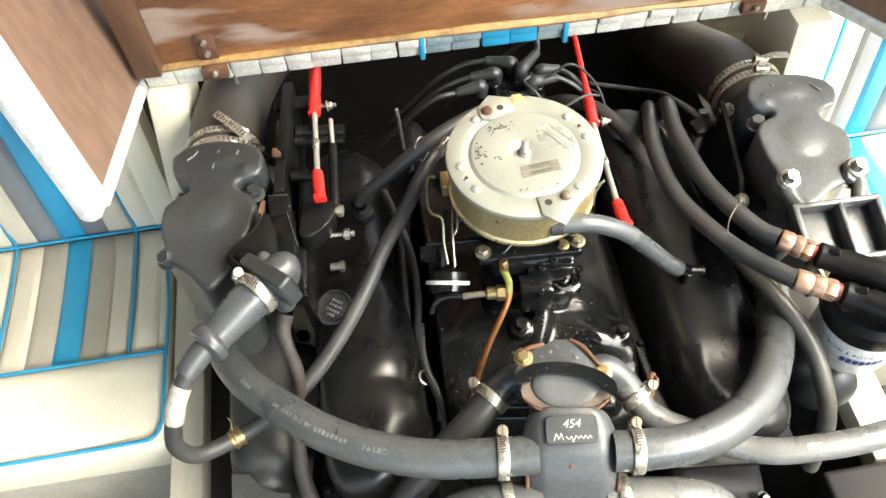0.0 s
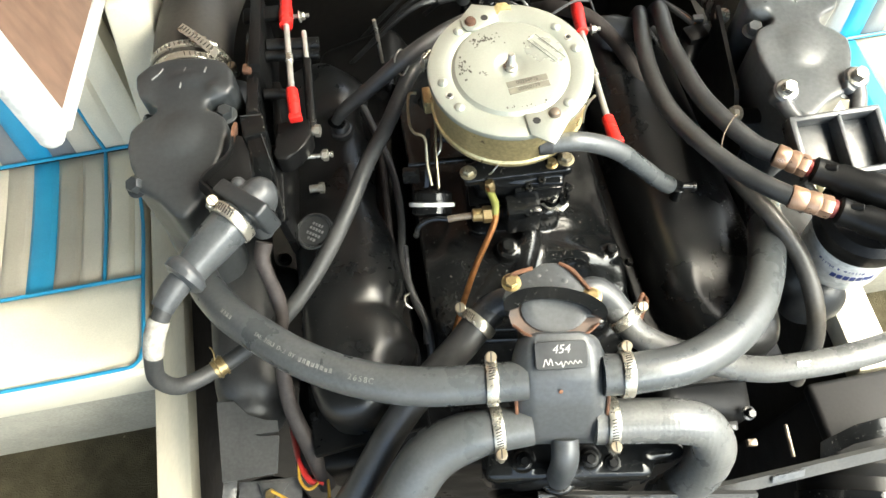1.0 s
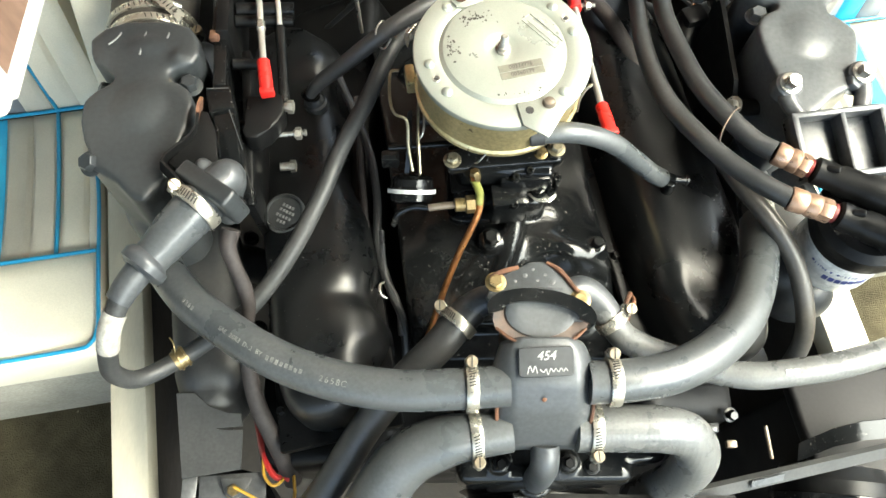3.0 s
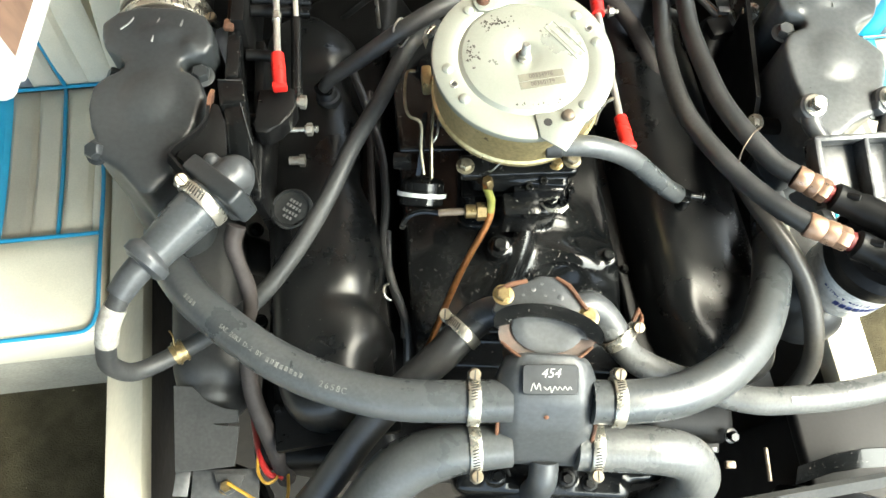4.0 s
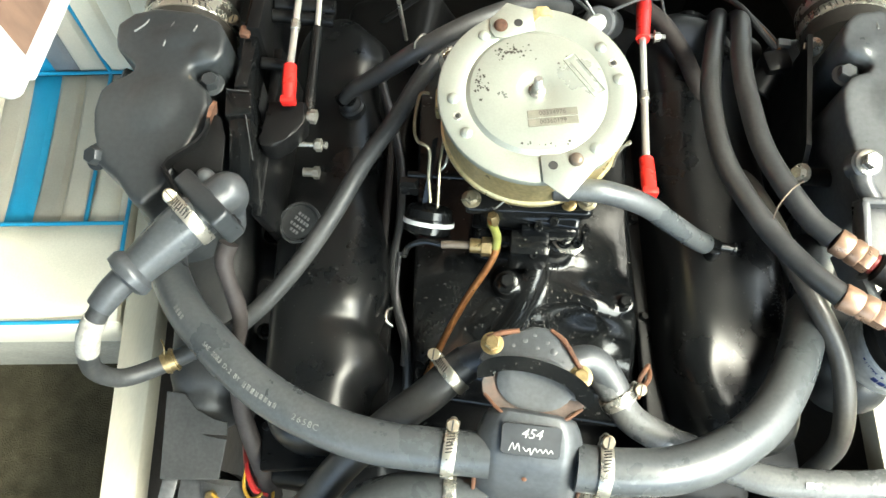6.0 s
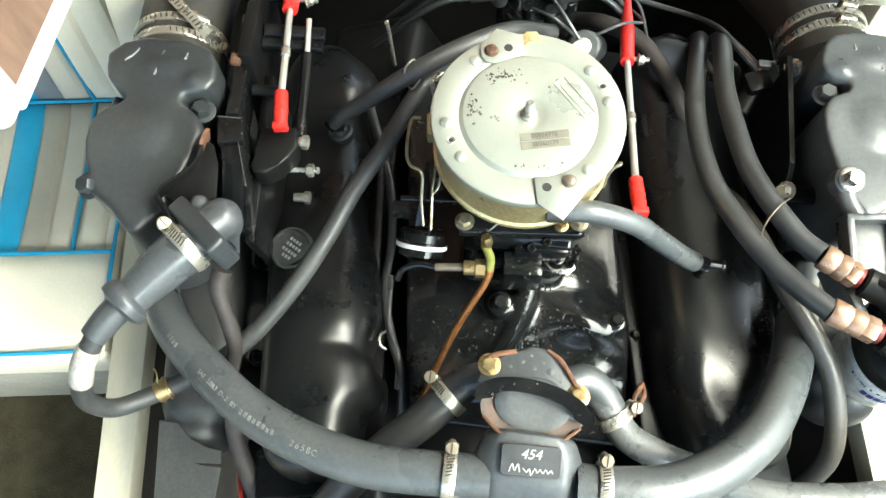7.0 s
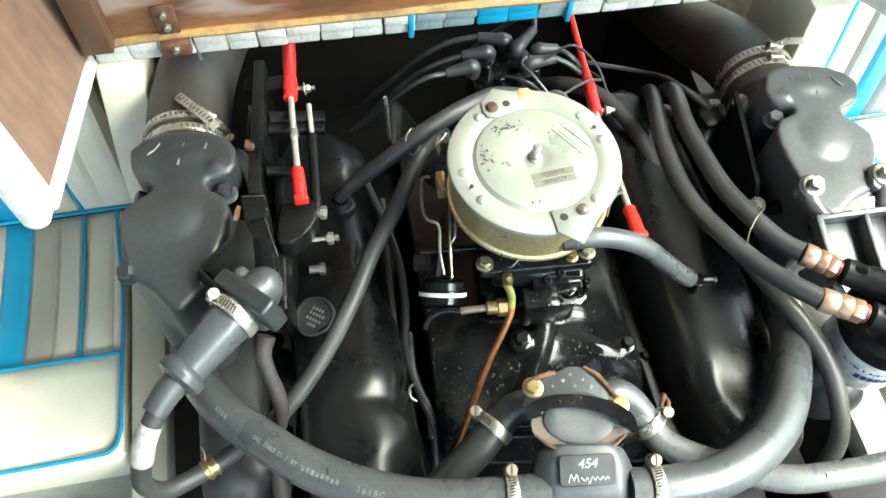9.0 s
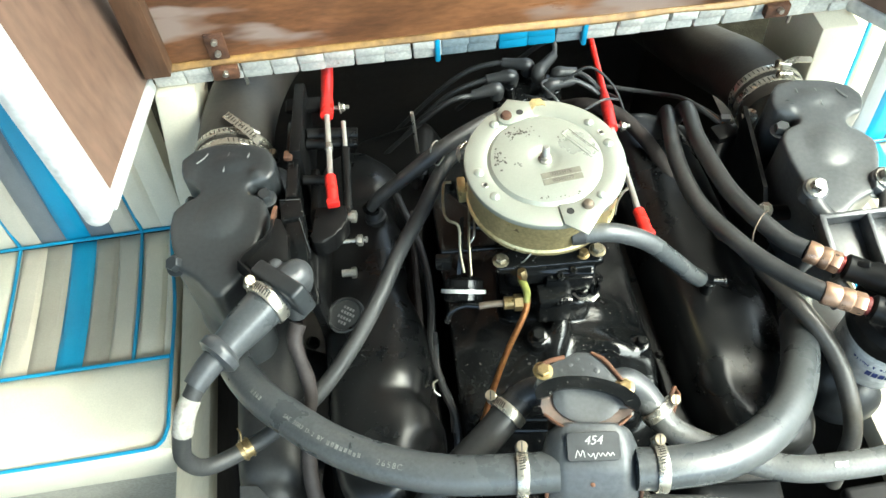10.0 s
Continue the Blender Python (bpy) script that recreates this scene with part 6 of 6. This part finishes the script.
# ---- torn shield, switch and loose wires by the port rail ----
flap = thing("torn_shield", (-0.35, -0.40, 0.27), "torn grey rubber shield over a switch bracket", "shield")
bm = prism([(-0.044, 0.052), (-0.020, 0.050), (-0.004, 0.030), (0.018, 0.020), (0.036, 0.018), (0.037, 0.002), (0.012, 0.0025), (-0.006, 0.005), (0.012, -0.0005), (0.037, -0.002), (0.032, -0.050), (-0.040, -0.054)], 0.003,
           Matrix.Translation((-0.354, -0.396, 0.335)) @ Matrix.Rotation(radians(6), 4, "Z") @ Matrix.Rotation(radians(8), 4, "X"), 0.0008, 1)
part("sheet", bm, RUBBER_MID, flap)
part("bracket", box((0.085, 0.040, 0.004), Matrix.Translation((-0.335, -0.462, 0.283)) @ Matrix.Rotation(radians(4), 4, "Z"), 0.001), ALLOY, flap, "bent grey metal bracket")
part("bracket_lug", prism([(-0.02, 0), (-0.012, -0.02), (0.0, -0.027), (0.012, -0.02), (0.02, 0)], 0.003, Matrix.Translation((-0.330, -0.448, 0.289)), 0.0008), ALLOY, flap, "tarnished lug")
part("bolt", hexbolt((-0.332, -0.463, 0.290), (0, -0.1, 1), 0.008, 0.010), BRASS, flap, "yellow plated bolt")
part("tear", box((0.018, 0.034, 0.003), Matrix.Translation((-0.386, -0.462, 0.300)) @ Matrix.Rotation(radians(12), 4, "Y"), 0.001), ALLOY, flap)
solenoid = thing("starter_solenoid", (-0.36, -0.50, 0.17), "black round solenoid with moulded terminals", "solenoid")
part("drum", lathe([(0.062, 0.0), (0.065, 0.01), (0.065, 0.062), (0.058, 0.07), (0, 0.072)], Matrix.Translation((-0.345, -0.495, 0.18)), 36), BLACK_MATT, solenoid)
for x in (-0.368, -0.325):
    part("terminal", joined(box((0.030, 0.032, 0.022), Matrix.Translation((x, -0.500, 0.262)), 0.005), rod((x, -0.497, 0.27), (x, -0.497, 0.28), 0.009)), BLACK, solenoid)
part("arm", rod((-0.31, -0.49, 0.268), (-0.275, -0.485, 0.262), 0.008), BLACK, solenoid)
for pts, r, m, lab in (
        ([(-0.330, -0.460, 0.300), (-0.310, -0.470, 0.300), (-0.285, -0.482, 0.296), (-0.262, -0.486, 0.292), (-0.254, -0.47, 0.292), (-0.258, -0.44, 0.29), (-0.262, -0.42, 0.28)], 0.0021, WIRE_YELLOW, "loose yellow wire from the bolt"),
        ([(-0.298, -0.42, 0.29), (-0.294, -0.445, 0.295), (-0.282, -0.458, 0.296), (-0.270, -0.45, 0.292), (-0.268, -0.43, 0.28)], 0.0021, WIRE_YELLOW, "loop of yellow wire under the sleeve"),
        ([(-0.302, -0.40, 0.29), (-0.292, -0.43, 0.292), (-0.278, -0.448, 0.29), (-0.265, -0.44, 0.286), (-0.262, -0.42, 0.28)], 0.0042, WIRE_RED, "thick red wire under the sleeve"),
        ([(-0.312, -0.36, 0.29), (-0.305, -0.39, 0.292), (-0.296, -0.42, 0.29), (-0.28, -0.44, 0.28)], 0.0048, SEAL, "thick dark red cable beside the shield"),
        ([(-0.268, -0.45, 0.288), (-0.258, -0.436, 0.290), (-0.252, -0.425, 0.285)], 0.0055, WIRE_RED, "red wire end beside the sleeve")):
    tagged(part("wire", tube(pts, r, 10), m), lab, "wire")

# ---- front of the engine: pump, pulley, belt, alternator ----
pump = thing("water_pump", (0.05, -0.43, 0.30), "black cast water pump under the housing", "water pump")
cast("casting", [box((0.22, 0.06, 0.07), Matrix.Translation((0.06, -0.435, 0.325)), 0.015), rod((0.047, -0.455, 0.30), (0.047, -0.455, 0.345), 0.026), rod((0.085, -0.44, 0.33), (0.085, -0.44, 0.375), 0.012), rod((0.005, -0.44, 0.33), (0.0, -0.44, 0.37), 0.014),
                 box((0.14, 0.04, 0.05), Matrix.Translation((0.14, -0.425, 0.335)) @ Matrix.Rotation(radians(6), 4, "Z"), 0.01)], BLACK, pump, voxel=0.0035, rounds=3)
for p in ((0.085, -0.442, 0.375), (0.003, -0.442, 0.37), (0.115, -0.445, 0.362)):
    part("bolt", hexbolt(p, (0, -0.2, 1), 0.007, 0.008), BLACK_MATT, pump)
pulley = thing("crank_pulley", (0.058, -0.49, 0.235), "dark ribbed steel pulley at the engine front", "pulley")
PUL = axis((0.058, -0.492, 0.236), (0.03, 1, 0.0))
part("wheel", lathe([(0.03, -0.03), (0.094, -0.03), (0.099, -0.027), (0.099, -0.022), (0.085, -0.012), (0.085, -0.008), (0.099, 0.002), (0.101, 0.006), (0.101, 0.010), (0.088, 0.018), (0.088, 0.022), (0.100, 0.028), (0.03, 0.030)], PUL, 64), BLACK_MATT, pulley)
part("rim", lathe([(0.0985, -0.0285), (0.1005, -0.027), (0.1005, -0.0245), (0.0985, -0.023)], PUL, 64), ALLOY, pulley, "worn steel rim")
part("hub", lathe([(0.0, -0.05), (0.028, -0.05), (0.03, -0.03)], PUL, 32), BLACK_MATT, pulley)
for p0, p1, lab in (((0.02, -0.482, 0.328), (0.30, -0.486, 0.322), "black rubber drive belt lying on the pulley"), ((0.14, -0.498, 0.316), (0.60, -0.402, 0.270), "worn rubber drive belt running to the alternator")):
    bt = tagged(part("drive_belt", ribbon([V(p0).lerp(V(p1), k / 6) + V((0, 0, -0.004 * math.sin(math.pi * k / 6))) for k in range(7)], 0.017, 0.010, (0.1, 0.8, 0.6)), RUBBER_MID), lab, "drive belt", "drive belts")
    part("worn_mark", ribbon([V(p0).lerp(V(p1), q) + V((0, -0.0035, 0.0058)) for q in (0.42, 0.47, 0.52)], 0.010, 0.0012, (0.1, 0.8, 0.6)), ALLOY, bt, "pale worn mark")
BOX_BLACK = mat("dusty black moulded box plastic", (0.007, 0.007, 0.0075), (0.013, 0.0125, 0.012), 0.5, spec=0.2, big=9, fine=180, amount=0.7, bump=0.25, depth=0.0008)
battery = thing("battery_box", BOAT @ V((0.505, -0.495, -0.45)), "black moulded battery box at the side of the bay", "battery box")
part("body", box((0.21, 0.22, 0.65), BOAT @ Matrix.Translation((0.505, -0.495, -0.125)), 0.012, 3), BOX_BLACK, battery)
part("lid", box((0.235, 0.235, 0.026), BOAT @ Matrix.Translation((0.505, -0.495, 0.205)), 0.008, 3), BOX_BLACK, battery, "rimmed black lid")
alt = thing("alternator", (0.50, -0.44, 0.12), "black alternator with a bright-edged bracket in shadow", "alternator")
part("housing", lathe([(0.03, -0.06), (0.065, -0.055), (0.080, -0.04), (0.082, 0.03), (0.068, 0.05), (0.03, 0.055)], axis((0.50, -0.475, 0.175), (0.1, 1, 0.1)), 40), BLACK_MATT, alt)
part("end_frame", lathe([(0.080, -0.012), (0.086, -0.010), (0.086, 0.010), (0.080, 0.012)], axis((0.50, -0.475, 0.175), (0.1, 1, 0.1)), 40), BLACK, alt)
part("clamp_arm", ribbon([(0.44, -0.41, 0.225), (0.475, -0.395, 0.262), (0.51, -0.388, 0.272), (0.55, -0.384, 0.270)], 0.026, 0.006, (0.1, 1, 0.35)), BLACK, alt, "curved glossy arm")
part("slotted_arm", ribbon([(0.205, -0.398, 0.300), (0.25, -0.392, 0.303), (0.30, -0.388, 0.303)], 0.012, 0.004, (0, 1, 0.3)), BLACK_MATT, alt, "slotted steel adjusting arm")
for k in range(5):
    part("wear_spot", box((0.008, 0.006, 0.0012), Matrix.Translation((0.245 + 0.012 * k, -0.391, 0.3058)) @ Matrix.Rotation(radians(17), 4, "X"), 0.0004), ALLOY, alt, "pale worn spot")
part("arm_bolt", hexbolt((0.318, -0.372, 0.305), (0.2, -0.3, 1), 0.007, 0.010), BLACK, alt)
part("tie_rod", rod((0.382, -0.379, 0.262), (0.388, -0.422, 0.252), 0.003), SCREW, alt, "thin tarnished rod")
part("adjuster", box((0.014, 0.010, 0.01), Matrix.Translation((0.327, -0.405, 0.27)), 0.002), SCREW, alt, "tarnished adjuster")
